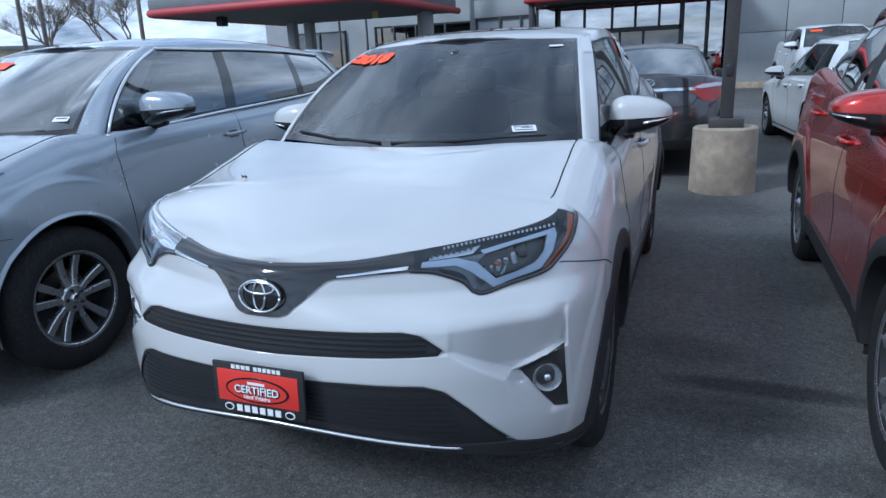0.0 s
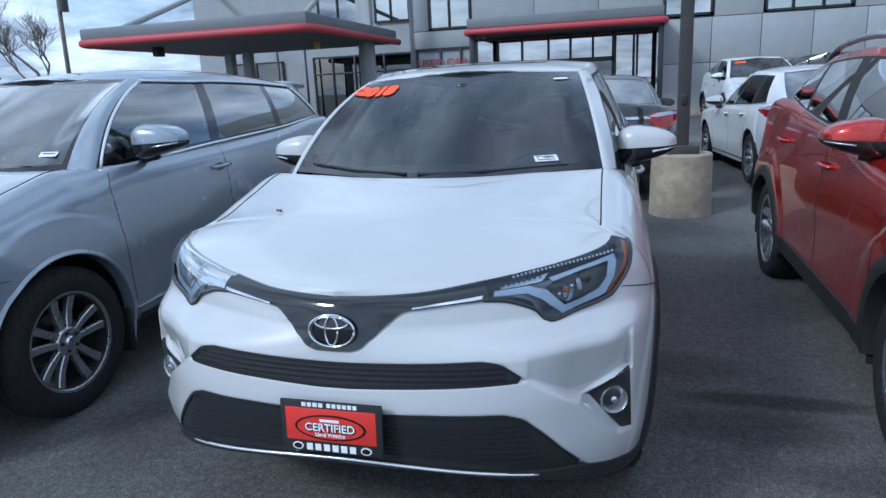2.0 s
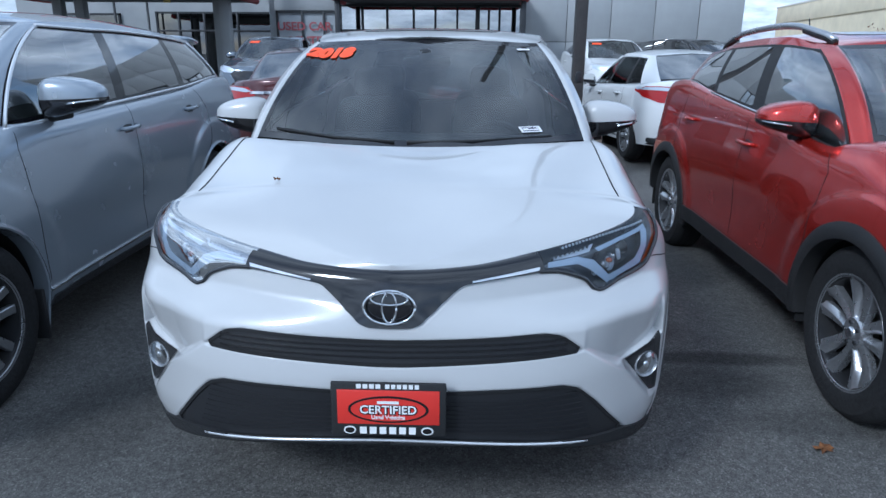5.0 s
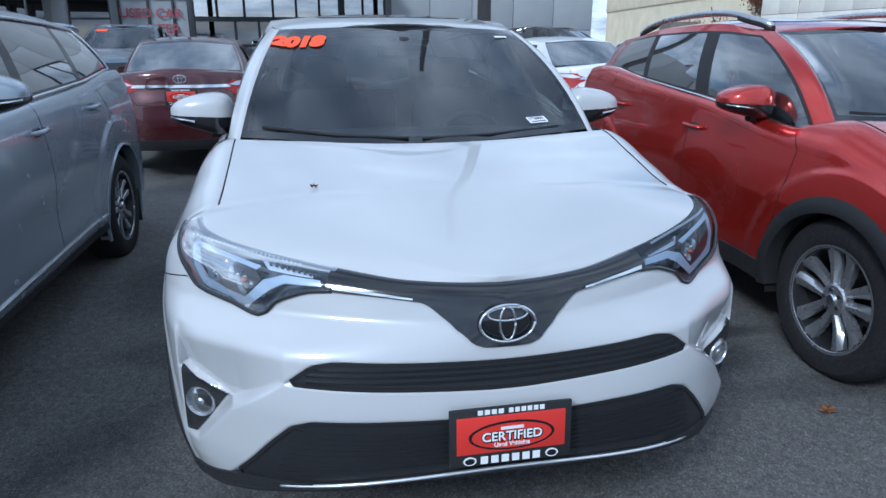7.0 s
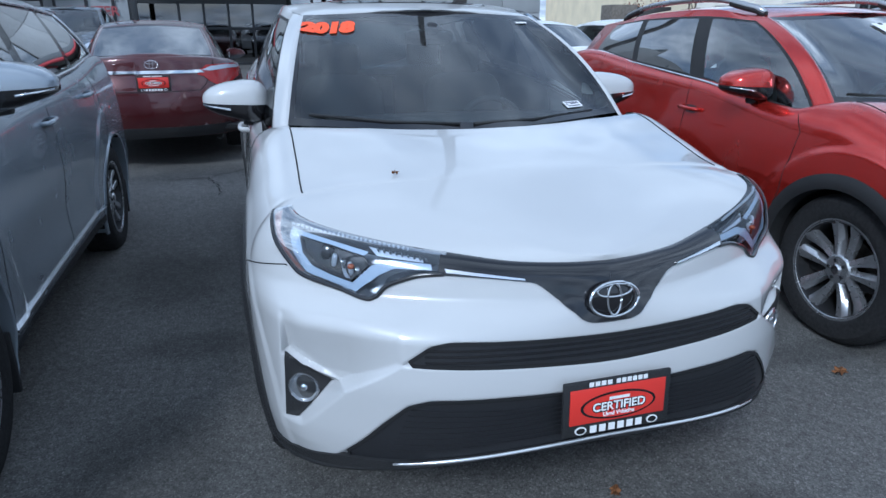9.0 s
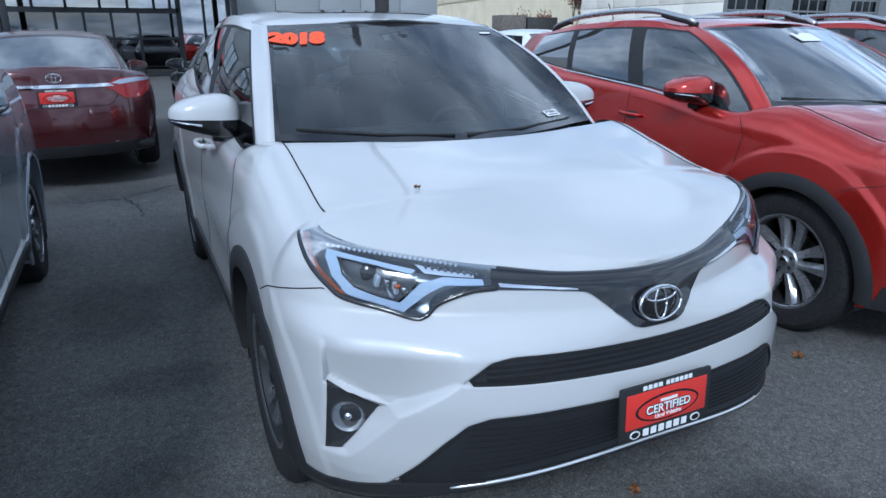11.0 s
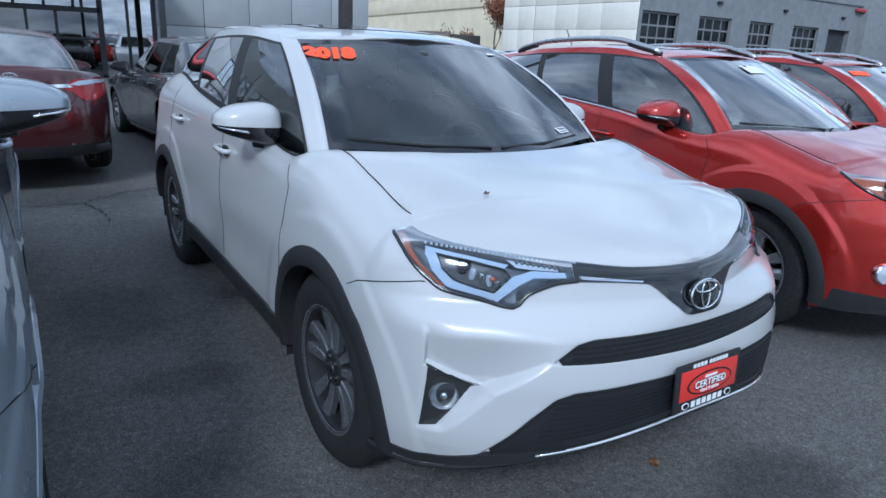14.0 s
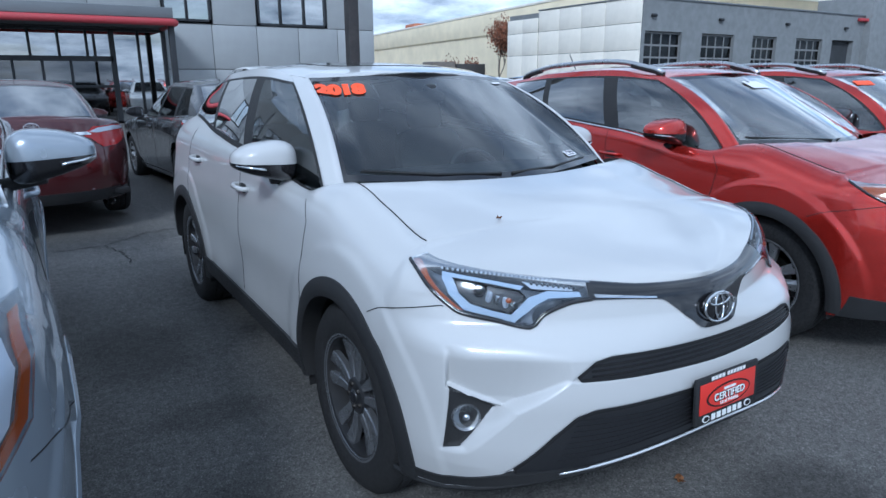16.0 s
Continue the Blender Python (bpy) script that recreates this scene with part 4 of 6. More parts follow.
COMPACT_SUV = dict(
    n=2.7, m=1.9, yc=-.35, yd=3.1, base=2.72, hub=.365, arch=.435, bulge=.010, hw=.915, tail=3.6, tyre=.384, rim=.250, track=.785, style="twin",
    w=[(.2, .87), (.36, .900), (.5, .915), (.75, .921), (.92, .908), (1.05, .888), (1.2, .868), (1.4, .82)], waist=.012,
    yf=[(.2, -.86), (.30, -.93), (.40, -.965), (.5, -.978), (.62, -.978), (.72, -.962), (.8, -.948), (.88, -.928), (.93, -.912), (1.0, -.88), (1.2, -.84)],
    yr=[(.2, 3.5), (.45, 3.6), (.7, 3.6), (1.0, 3.55), (1.4, 3.45)],
    top=[(0, .957), (.1, .965), (.23, .990), (.39, 1.015), (.63, 1.030), (.85, 1.032), (1, 1.060), (1.08, 1.125), (1.16, 1.185), (1.20, 1.165), (1.24, 1.125), (1.47, 1.225),
         (1.72, 1.285), (1.94, 1.35), (2.05, 1.30), (2.3, 1.15), (3, 1.12)],
    low=[(0, .462), (.12, .454), (.22, .434), (.37, .398), (.5, .360), (.63, .325), (.8, .295), (1, .28), (1.15, .30), (1.3, .32), (1.7, .34), (2, .40), (2.5, .35), (3, .34)],
    cells=(120, 110, 30), rows=90,
    h=[(0, .03), (.15, .03), (.4, .05), (.7, .07), (1, .12), (1.16, .17), (1.26, .09), (1.6, .08), (3, .05)],
    d=[(0, .02), (.15, .02), (.4, .035), (.7, .045), (.9, .075), (1, .135), (1.16, .135), (1.24, .05), (1.6, .045), (3, .03)],
    hood=[(-.92, .951), (-.8, 1.0), (-.6, 1.055), (-.36, 1.115), (0, 1.165), (.3, 1.20)], cowl=1.16, bow=.14, crease=.012,
    posts=[(0, .07, 1.165, 0, .96, 1.610), (.732, .340, 1.170, .581, 1.070, 1.592), (.800, .365, 1.082, .618, 1.235, 1.608), (.838, 1.27, 1.215, .640, 1.50, 1.645),
           (.838, 1.42, 1.228, .642, 1.64, 1.648), (.812, 2.12, 1.28, .622, 2.28, 1.628), (.806, 2.20, 1.285, .618, 2.36, 1.623), (.748, 2.86, 1.345, .575, 2.80, 1.575),
           (.70, 3.42, 1.12, .53, 3.14, 1.55), (0, 3.54, 1.12, 0, 3.26, 1.59)],
    roof=[(.9, 1.610), (1.3, 1.662), (1.8, 1.685), (2.6, 1.662), (3.26, 1.595)],
    seat_y=1.15, seat_x=.36, seat_z=.62, dash_y=.55, dash_z=1.04, mirror_y=.90, mirror_z=1.49, mirror=(.928, .76, 1.215), mirror_size=1.13,
    lip=.006, pillar_arch=.090,
    dents=[(SLOT + mirrored(SLOT), .012, .008, 0), (MOUTH + mirrored(MOUTH), .016, .010, 0), (SCOOP, scoop_depth, .007, 0), (FOG_BAY, lambda x, z: .020 + .060 * np.clip((.845 - x) / .13, 0, 1), .014, 0)], gap_from=1.0,
)


def add_suv_sides(car, body, s, flare=.065):
    """Sill and wheel-arch cladding with shut lines of the doors."""
    b, r = s["base"], s["arch"]
    for side in ("right", "left"):
        for cy in (0.0, b):
            part("arch_cladding", arc_strip(body, cy, s["hub"], r - .01, r + flare, -8, 188, side), PLASTIC, car, "black plastic wheel-arch lip")
        part("sill_cladding", body.patch([(.40, .30), (b - .40, .33), (b - .42, .455), (.42, .42)], side, .012, .02, .08), PLASTIC, car, "black plastic sill")
        for line in ([(.50, .46), (.40, .70), (.36, 1.02), (.42, 1.10)], [(1.36, .46), (1.36, 1.20)], [(b - .44, .48), (b - .40, .62), (b - .16, .86), (b - .10, 1.05), (b - .16, 1.27)],
                     [(-.27, .825), (-.34, .858), (-.62, .925)]):
            part("shut_line", body.line(line, side), VOID, car)


def number_plate(car, m, letters=True):
    """A dealer's plate in a black holder: red field, dark oval, white words."""
    holder = part("plate_holder", boxes((-.160, -.008, -.079, .160, .004, .079), bevel=.004), PLASTIC, car, "red dealer plate in a black frame", m)
    part("red_field", boxes((-.142, -.011, -.044, .142, -.006, .058), bevel=.002), PLATE_RED, holder, "red plate field")
    def oval(rx, rz, y, cz=0.0):
        n = 48
        v = [(rx * math.cos(2 * math.pi * k / n), y, cz + rz * math.sin(2 * math.pi * k / n)) for k in range(n)]
        return v + [(x, -.006, z) for x, _, z in v], [tuple(range(n))[::-1]] + [(k, (k + 1) % n, n + (k + 1) % n, n + k) for k in range(n)]
    part("black_oval", oval(.112, .040, -.0125, .002), GLOSS_BLACK, holder)
    part("red_oval", oval(.104, .034, -.0140, .002), PLATE_RED, holder)
    face = lambda x, y, z: Matrix.Translation((x, y, z)) @ Matrix.Rotation(radians(90), 4, "X")
    if letters:
        lettering("CERTIFIED", .034, GLOSS_BLACK, holder, face(.0008, -.0148, .0005), .0005, bold=.0030, name="letter_shadow")
        lettering("CERTIFIED", .034, WHITE_PRINT, holder, face(0, -.0158, .002), .0006, bold=.0006)
        lettering("Used Vehicles", .0165, WHITE_PRINT, holder, face(0, -.0150, -.0205), .0006, bold=.0005)
    for start, count, pitch, wide, z0, z1 in ((-.088, 4, .0178, .0132, .0630, .0755), (-.008, 6, .0162, .0118, .0630, .0755), (-.080, 6, .0274, .0190, -.0735, -.0530)):
        for i in range(count):
            part("print_bar", boxes((start + pitch * i, -.0100, z0, start + pitch * i + wide, -.0085, z1)), WHITE_PRINT, holder, "white bar of print")
    part("print_bar", boxes((-.030, -.0158, .0205, .030, -.0145, .0285)), WHITE_PRINT, holder, "white bar of print")
    for x in (-.108, .108):
        part("print_mark", moved(oval(.017, .0115, -.0100), Matrix.Translation((x, 0, -.063))), WHITE_PRINT, holder, "white oval mark")
        part("print_mark_centre", moved(oval(.013, .0085, -.0106), Matrix.Translation((x, 0, -.063))), GLOSS_BLACK, holder)
    return holder


def sit(body_trees, body, x, z, off=0.0):
    """A pose on the front of a pane, x to the right and y up along it."""
    p, n = body.hit(x, z, "front", body_trees)
    right = Vector((0, 0, 1)).cross(n)
    right = -right if right.x < 0 else right
    right.normalize()
    up = n.cross(right).normalized()
    up = -up if up.z < 0 else up
    m = Matrix((right, up, n)).transposed().to_4x4()
    return Matrix.Translation(p + n * off) @ m


def white_suv():
    s = dict(COMPACT_SUV)
    s["alloy"] = WHEEL_FACE
    s.update(n_top=1.45, crease=.005, corner=.030, lamp=LAMP_LOW, lamp_top=LAMP_TOP, h=[(0, .03), (.15, .03), (.4, .05), (.7, .07), (.9, .14), (1, .20), (1.16, .18), (1.26, .09), (1.5, .10), (1.75, .16), (1.95, .20), (2.3, .12), (3, .05)],
             d=[(0, .02), (.15, .02), (.4, .035), (.7, .05), (.9, .098), (1, .145), (1.16, .135), (1.24, .05), (1.5, .06), (1.75, .11), (1.95, .15), (2.3, .10), (3, .03)],
             cells=(190, 110, 30), rows=140, top=[(0, .951), (.10, .951), (.243, .954), (.39, .972), (.536, .994), (.648, 1.011), (.728, 1.023), (.85, 1.038)] + COMPACT_SUV["top"][6:])
    car = thing("suv", "white compact SUV with black cladding and a dealer plate, parked", "car")
    body, cab, trees = add_skin(car, s, WHITE)
    add_suv_sides(car, body, s)
    flat = [body.smooth]
    both = lambda poly: poly + [(-x, z) for x, z in poly[::-1] if x > 0]
    slot = part("grille_slot", body.patch(rounded(both(SLOT), 1), "front", -.003, 0, .025, [body.smooth]), GRILLE, car, "slim black grille slot")
    for z in (.722, .738, .753):
        part("grille_bar", body.line([(-.50, z + .004), (-.3, z + .004), (0, z), (.3, z + .004), (.50, z + .004)], "front", .005, .002, .03, [body.smooth]), GLOSS_BLACK, slot)
    for poly, name in ((SLOT, "slot_edge"), (MOUTH, "mouth_edge")):
        ring = rounded(both(poly), 1)
        part(name, body.line(ring + ring[:1], "front", .010, .0005, .02, flat), VOID, car, "thin black edge of the grille opening")
    mouth = part("lower_grille", body.patch(rounded(both(MOUTH), 1), "front", -.004, 0, .025, [body.smooth]), GRILLE, car, "wide black lower grille")
    for k in range(8):
        z = .505 + k * .0135
        w = .60 - (z - .49) * .55
        part("grille_bar", body.line([(-w, z - .05 * (w / .6) ** 2 * (1 - k / 9)), (-.3, z - .014), (0, z), (.3, z - .014), (w, z - .05 * (w / .6) ** 2 * (1 - k / 9))], "front", .004, .001, .03, [body.smooth]), GRILLE, mouth)
    part("chin_strip", tube([tuple(body.hit(x, .472 - .165 * abs(x) ** 1.9, "front", [body.smooth])[0] + Vector((0, -.004, 0))) for x in [-.585 + .0195 * i for i in range(61)]], .0048, 8), BRIGHT_TRIM, car, "satin silver strip")
    skirt = [(.50, .434), (.57, .426), (.716, .405), (.80, .374), (.885, .342), (.885, .306), (.80, .336), (.716, .361), (.57, .405), (.50, .422)]
    for poly in (skirt, mirrored(skirt)):
        part("valance", body.patch(poly, "front", .006, .02, .02, flat), PLASTIC, car, "black lower valance")
    for sx in (1, -1):
        part("lower_lip", tube([(sx * p[0][0], p[0][1] + .006, p[0][2] - .002) for k, p in zip(body.ks, body.half) if k < .97][::2], .010, 6), PLASTIC, car, "black lower lip")
    # Added near-black boxes stand for the shadow beneath the bumper.
    part("undertray", boxes((-.58, -.80, .42, .58, -.40, .455), (-.70, -.50, .28, .70, -.40, .45), bevel=.01), VOID, car, "near-black box in place of the shade under the bumper")
    edge = [(0, .803), (.05, .804), (.075, .810), (.10, .828), (.14, .862), (.18, .896), (.193, .905), (.206, .910), (.23, .913), (.33, .921), (.437, .9255)]
    part("grille_trim", joined(body.band(edge), body.band(edge, -1)), GLOSS_BLACK, car, "gloss black band with a vee in the middle")
    for sx in (1, -1):
        f = (lambda q: q) if sx > 0 else mirrored
        part("chrome_strip", body.patch(f([(.226, .917), (.418, .932), (.421, .940), (.226, .921)]), "front", .012, .01, .03, flat), CHROME, car, "thin chrome strip")
        bay = part("fog_lamp_bay", body.patch(f(FOG_BAY), "front", .003, 0, .012), PLASTIC, car, "black fog lamp bay")
        p = body.hit(sx * .796, .578, "front")[0]
        n = Vector((sx * .42, -.9, .02)).normalized()
        m = Matrix.Translation(p - n * .008) @ n.to_track_quat("Z", "Y").to_matrix().to_4x4()
        part("fog_lamp", lathe([(.001, .003), (.015, .004), (.030, .008), (.040, .013), (.041, -.02)], 36, "z"), FOG_BOWL, bay, "round fog lamp", m)
        part("fog_lens", lathe([(.001, .022), (.020, .020), (.034, .016), (.041, .012)], 36, "z"), LENS, bay, "clear round lens", m)
        part("fog_lamp_ring", lathe([(.041, -.02), (.041, .014), (.0430, .017), (.0455, .012), (.046, -.02)], 36, "z"), ALLOY, bay, "chrome ring", m)
        part("fog_lamp_bulb", moved(blob(.012, .012, .010, 1, 1), pose(0, 0, .009)), CHROME, bay, at=m)
        house = part("headlamp", body.band(LAMP_LOW, sx, lambda u, v: -.003 - .050 * min(1.0, 10 * v, 9 * (1 - v), 16 * (1 - u), 20 * u) ** .7, 90, 14, LAMP_TOP), LAMP_GREY, car, "clear angular headlamp")
        inset = lambda poly, off, mat, name, label="": part(name, body.patch(f(poly), "front", off, .006, .013, flat), mat, house, label)
        inset([(.602, .972), (.690, .991), (.790, 1.010), (.800, .990), (.795, .945), (.768, .902), (.716, .882), (.645, .866), (.585, .915), (.545, .936), (.452, .936), (.452, .951),
               (.545, .957), (.600, .940), (.652, .888), (.700, .901), (.750, .920), (.772, .950), (.775, .995), (.690, .980), (.616, .962)], -.007, LIGHT_GUIDE, "daylight_strip", "pale light-guide band")
        inset([(.618, .961), (.690, .978), (.773, .993), (.770, .952), (.748, .923), (.700, .904), (.656, .892), (.606, .940)], -.030, LAMP_DARK, "lamp_pocket", "dark lamp chamber")
        inset([(.470, .962), (.545, .972), (.600, .985), (.585, .965), (.545, .960), (.470, .954)], -.010, LAMP_WHITE, "inner_reflector", "ribbed clear inner reflector")
        for i in range(26):
            u = i / 25
            x = .500 + .285 * u
            q, n = body.hit(sx * x, .982 + .046 * u - .010 * u * u, "front", flat)
            part("lamp_diode", moved(blob(.0042, .004, .0042, .8, .8, 8, 6), Matrix.Translation(q - n * .006)), LAMP_WHITE, house, "small clear diode in a row")
        for i in range(9):
            x = .462 + .0145 * i
            q, n = body.hit(sx * x, .9605 + .0022 * i, "front", flat)
            part("reflector_rib", moved(blob(.0032, .005, .0052, .5, .5, 8, 6), Matrix.Translation(q - n * .004) @ pose(0, 0, 0, 0, sx * 18)), LAMP_GREY, house)
        p, n = body.hit(sx * .650, .925, "front", flat)
        bowl = lathe([(.001, -.024), (.014, -.020), (.026, -.010), (.034, .004), (.036, .010)], 24, "z")
        part("lamp_bowl", moved(bowl, Matrix.Translation(p - n * .028) @ n.to_track_quat("Z", "Y").to_matrix().to_4x4()), CHROME, house, "bright reflector bowl")
        for i in range(5):
            q, n = body.hit(sx * (.622 + .020 * i), .905 + .009 * i, "front", flat)
            part("reflector_rib", moved(blob(.007, .010, .018 - .002 * (i % 2), .5, .5, 10, 8), Matrix.Translation(q - n * .026) @ pose(0, 0, 0, 10, sx * (25 - 9 * i))), CHROME if i % 2 else LAMP_WHITE, house)
        part("projector", moved(lathe([(.001, .006), (.016, .003), (.026, -.004), (.029, -.02)], 28, "z"), Matrix.Translation(body.hit(sx * .708, .948, "front", flat)[0] + Vector((-sx * .010, .032, 0))) @ Vector((sx * .25, -1, .1)).to_track_quat("Z", "Y").to_matrix().to_4x4()),
             GLOSS_BLACK, house, "dark projector lens")
        part("bulb", moved(blob(.010, .010, .008, 1, 1), Matrix.Translation(p + Vector((0, .010, .004)))), AMBER, house, "amber bulb")
        marker = [(.772, .893), (.790, .905), (0, .919, .74), (0, .960, .79), (0, .994, .84), (0, 1.014, .89), (0, 1.021, .920)]
        mk = body.outline(marker)
        part("side_marker", body.band([(0, mk[1](k) + .004, k) for k in mk[0]], sx, lambda u, v: -.006, 40, 4, [(k, mk[1](k) + w) for k, w in zip(mk[0], (.008, .016, .022, .026, .026, .020, .008))]), AMBER, house, "amber side marker")
        ks, low, high = body.outline(LAMP_LOW)
        rimline = [Vector(body.point(k, body.level(k, low(k) + .003))) for k in [ks[0] + (ks[-1] - ks[0]) * i / 80 for i in range(81)]]
        part("lamp_gasket", tube([(sx * q.x, q.y - .001, q.z) for q in rimline], .0072, 6), GLOSS_BLACK, house, "black gasket round the lamp")
        part("lens", body.band(LAMP_LOW, sx, lambda u, v: .004 * min(1.0, 8 * v, 8 * (1 - v)), 90, 14, LAMP_TOP), LENS, house, "clear plastic lens")
    p, n = body.hit(0, .866, "front")
    part("emblem_backing", moved(blob(.070, .012, .047, 1, 1, 32), Matrix.Translation((0, p.y - .006, .866)) @ Matrix.Rotation(radians(-8), 4, "X")), GLOSS_BLACK, car, "black oval behind the emblem")
    emblem(car, Matrix.Translation((0, p.y - .0185, .866)) @ Matrix.Rotation(radians(-8), 4, "X"), .142)
    p, n = body.hit(0, .59, "front")
    number_plate(car, Matrix.Translation((0, -1.004, .588)) @ Matrix.Rotation(radians(-3), 4, "X"))
    add_handles(car, body, [(1.30, 1.035), (2.36, 1.085)], WHITE)
    glass_tree = [BVHTree.FromPolygons(*cab.across(.998, .02, .985))]

    def on_pane(q):
        p, n, _, _ = glass_tree[0].find_nearest(q)
        return p, (n if n.y < 0 else -n)

    add_wiper(car, [tuple(cab.point(cab.at(.75), .06, 1) + Vector((0, -.02, .01))), tuple(cab.point(cab.at(.3), .05, 1) + Vector((0, -.025, .012))), tuple(cab.point(cab.at(.05), .05, -1) + Vector((0, -.03, .012)))])
    add_wiper(car, [tuple(cab.point(cab.at(.12), .05, -1) + Vector((0, -.03, .012))), tuple(cab.point(cab.at(.45), .06, -1) + Vector((0, -.025, .012))), tuple(cab.point(cab.at(.85), .09, -1) + Vector((0, -.02, .012)))])
    part("sunroof", body.patch(rounded([(-.40, 1.22), (.40, 1.22), (.40, 1.95), (-.40, 1.95)], 2), "top", .003, .006, .12, trees[2:3]), GLOSS_BLACK, car, "dark glass sunroof")
    lettering("2018", .128, ORANGE, car, sit(glass_tree, body, -.492, 1.527, .004), .001, "orange year sticker reading 2018", .06, .0105, "year_sticker", .94, on_pane)
    at = sit(glass_tree, body, .49, 1.215, .004)
    tag = part("stock_sticker", moved(boxes_shape(-.052, -.020, 0, .052, .020, .0012), Matrix()), STICKER, car, "small white stock sticker", at)
    lettering("29968841", .022, INK, tag, pose(0, .007, .0014), .0003, bold=.0006)
    part("print_bar", boxes_shape(-.040, -.013, .0012, .040, -.007, .0016), INK, tag)
    part("inspection_sticker", boxes_shape(-.035, -.008, 0, .035, .008, .001), STICKER, car, "small white inspection sticker", sit(glass_tree, body, .50, 1.555, .004))
    p, n = body.hit(-.455, -.365, "top", trees)
    return Vector(p)


HOOD_LEAF = white_suv()


def red_suv(at, label, mirror_paint=None, low=False):
    s = dict(COMPACT_SUV)
    s.update(style="ten", cells=(110, 100, 26), rows=84, lip=.012, tyre=.384, rim=.256, mirror_paint=mirror_paint or RED, crease=.010, dents=[], low=[(0, .30), (.5, .30), (.8, .29), (1, .27), (1.15, .30), (1.3, .32), (1.7, .34), (2, .40), (2.5, .35), (3, .34)])
    under = [(.42, .862), (.5, .860), (.62, .875), (.72, .897), (.80, .925), (.845, .965), (.872, 1.008), (.884, 1.035)]
    s["lamp"] = under
    car = thing("suv", label, "car", at, group="red SUVs")
    body, cab, trees = add_skin(car, s, RED, CHROME, (GLARE_SCREEN, RED_SIDE, PRIVACY))
    add_suv_sides(car, body, s)
    both = lambda poly: poly + [(-x, z) for x, z in poly[::-1] if x > 0]
    part("grille", body.patch(both([(0, .90), (.4, .905), (.55, .90), (.50, .80), (0, .80)]), "front", .004, .01), PLASTIC, car, "black upper grille")
    part("lower_grille", body.patch(both([(0, .62), (.55, .62), (.62, .48), (.5, .40), (0, .40)]), "front", .004, .01), PLASTIC, car, "black lower grille")
    part("valance", body.patch(both([(0, .40), (.7, .40), (.885, .42), (.88, .27), (.5, .29), (0, .30)]), "front", .006, .02), PLASTIC, car, "dark lower bumper")
    for sx in (1, -1):
        f = (lambda q: q) if sx > 0 else mirrored
        house = part("headlamp", body.band(under, sx, lambda u, v: -.003 - .045 * min(1.0, 9 * v, 9 * (1 - v), 14 * (1 - u), 14 * u) ** .7, 70, 12), LAMP_GREY, car, "swept-back clear headlamp")
        part("lamp_pocket", body.patch(f([(.56, .905), (.70, .925), (.79, .955), (.80, 1.0), (.62, .965)]), "front", -.030, .004, .02, [body.smooth]), LAMP_DARK, house)
        ks, edge, high = body.outline(under)
        part("side_marker", body.band([(0, edge(k) + .006, k) for k in ks[4:]], sx, lambda u, v: -.006, 30, 6), AMBER, house, "amber side marker")
        for x, z, r in ((.735, .962, .034), (.640, .935, .026)):
            p, n = body.hit(sx * x, z, "front", [body.smooth])
            m = Matrix.Translation(p + Vector((0, .028, 0))) @ Vector((sx * .2, -1, .05)).to_track_quat("Z", "Y").to_matrix().to_4x4()
            eye = part("projector", lathe([(.001, r * .45), (r * .5, r * .36), (r * .85, r * .1), (r * .9, -.02)], 28, "z"), GLOSS_BLACK, house, "dark projector lens", m)
            part("projector_ring", lathe([(r * .9, -.02), (r * .9, r * .12), (r, r * .2), (r * 1.12, r * .1), (r * 1.14, -.02)], 28, "z"), CHROME, house, "chrome ring", m)
        line = [Vector(body.point(k, body.level(k, edge(k) + .003))) for k in [ks[0] + (ks[-1] - ks[0]) * i / 60 for i in range(61)]]
        part("lamp_gasket", tube([(sx * q.x, q.y - .001, q.z) for q in line], .0075, 6), GLOSS_BLACK, house)
        part("lens", body.band(under, sx, lambda u, v: .004 * min(1.0, 8 * v, 8 * (1 - v)), 70, 12), LENS, house, "clear plastic lens")
        p, n = body.hit(sx * .775, .54, "front")
        m = Matrix.Translation(p) @ (Vector((sx * .45, -1, .05)).to_track_quat("Z", "Y").to_matrix().to_4x4())
        bay = part("fog_lamp", lathe([(.001, .014), (.032, .010), (.045, .004), (.046, -.02)], 32, "z"), LAMP_WHITE, car, "round fog lamp", m)
        part("fog_lamp_ring", lathe([(.046, -.02), (.046, .012), (.050, .015), (.056, .010), (.057, -.02)], 32, "z"), CHROME, bay)
    add_handles(car, body, [(1.30, 1.035), (2.36, 1.085)], RED)
    for sx in (1, -1):
        pts = []
        for i in range(25):
            y = 1.12 + 1.66 * i / 24
            t = i / 24
            e = next(cab.edge(q) for q in [cab.t[1] + (cab.t[7] - cab.t[1]) * j / 200 for j in range(201)] if cab.edge(q)[1] >= y)
            pts.append((sx * (e[0] - .03), y, e[2] + .022 + .045 * math.sin(math.pi * min(1, max(0, t))) ** .35))
        rail = part("roof_rail", tube(pts, lambda t: .020, 8), ALLOY, car, "silver roof rail")
        for a, b in ((0, 4), (20, 24)):
            part("rail_foot", tube([(x, y, z - .012) for x, y, z in pts[a:b + 1]], lambda t: .022, 8), PLASTIC, rail, "black rail foot")
    add_wiper(car, [tuple(cab.point(cab.at(.75), .06, 1) + Vector((0, -.02, .01))), tuple(cab.point(cab.at(.05), .05, -1) + Vector((0, -.03, .012)))])
    add_wiper(car, [tuple(cab.point(cab.at(.12), .05, -1) + Vector((0, -.03, .012))), tuple(cab.point(cab.at(.85), .09, -1) + Vector((0, -.02, .012)))])
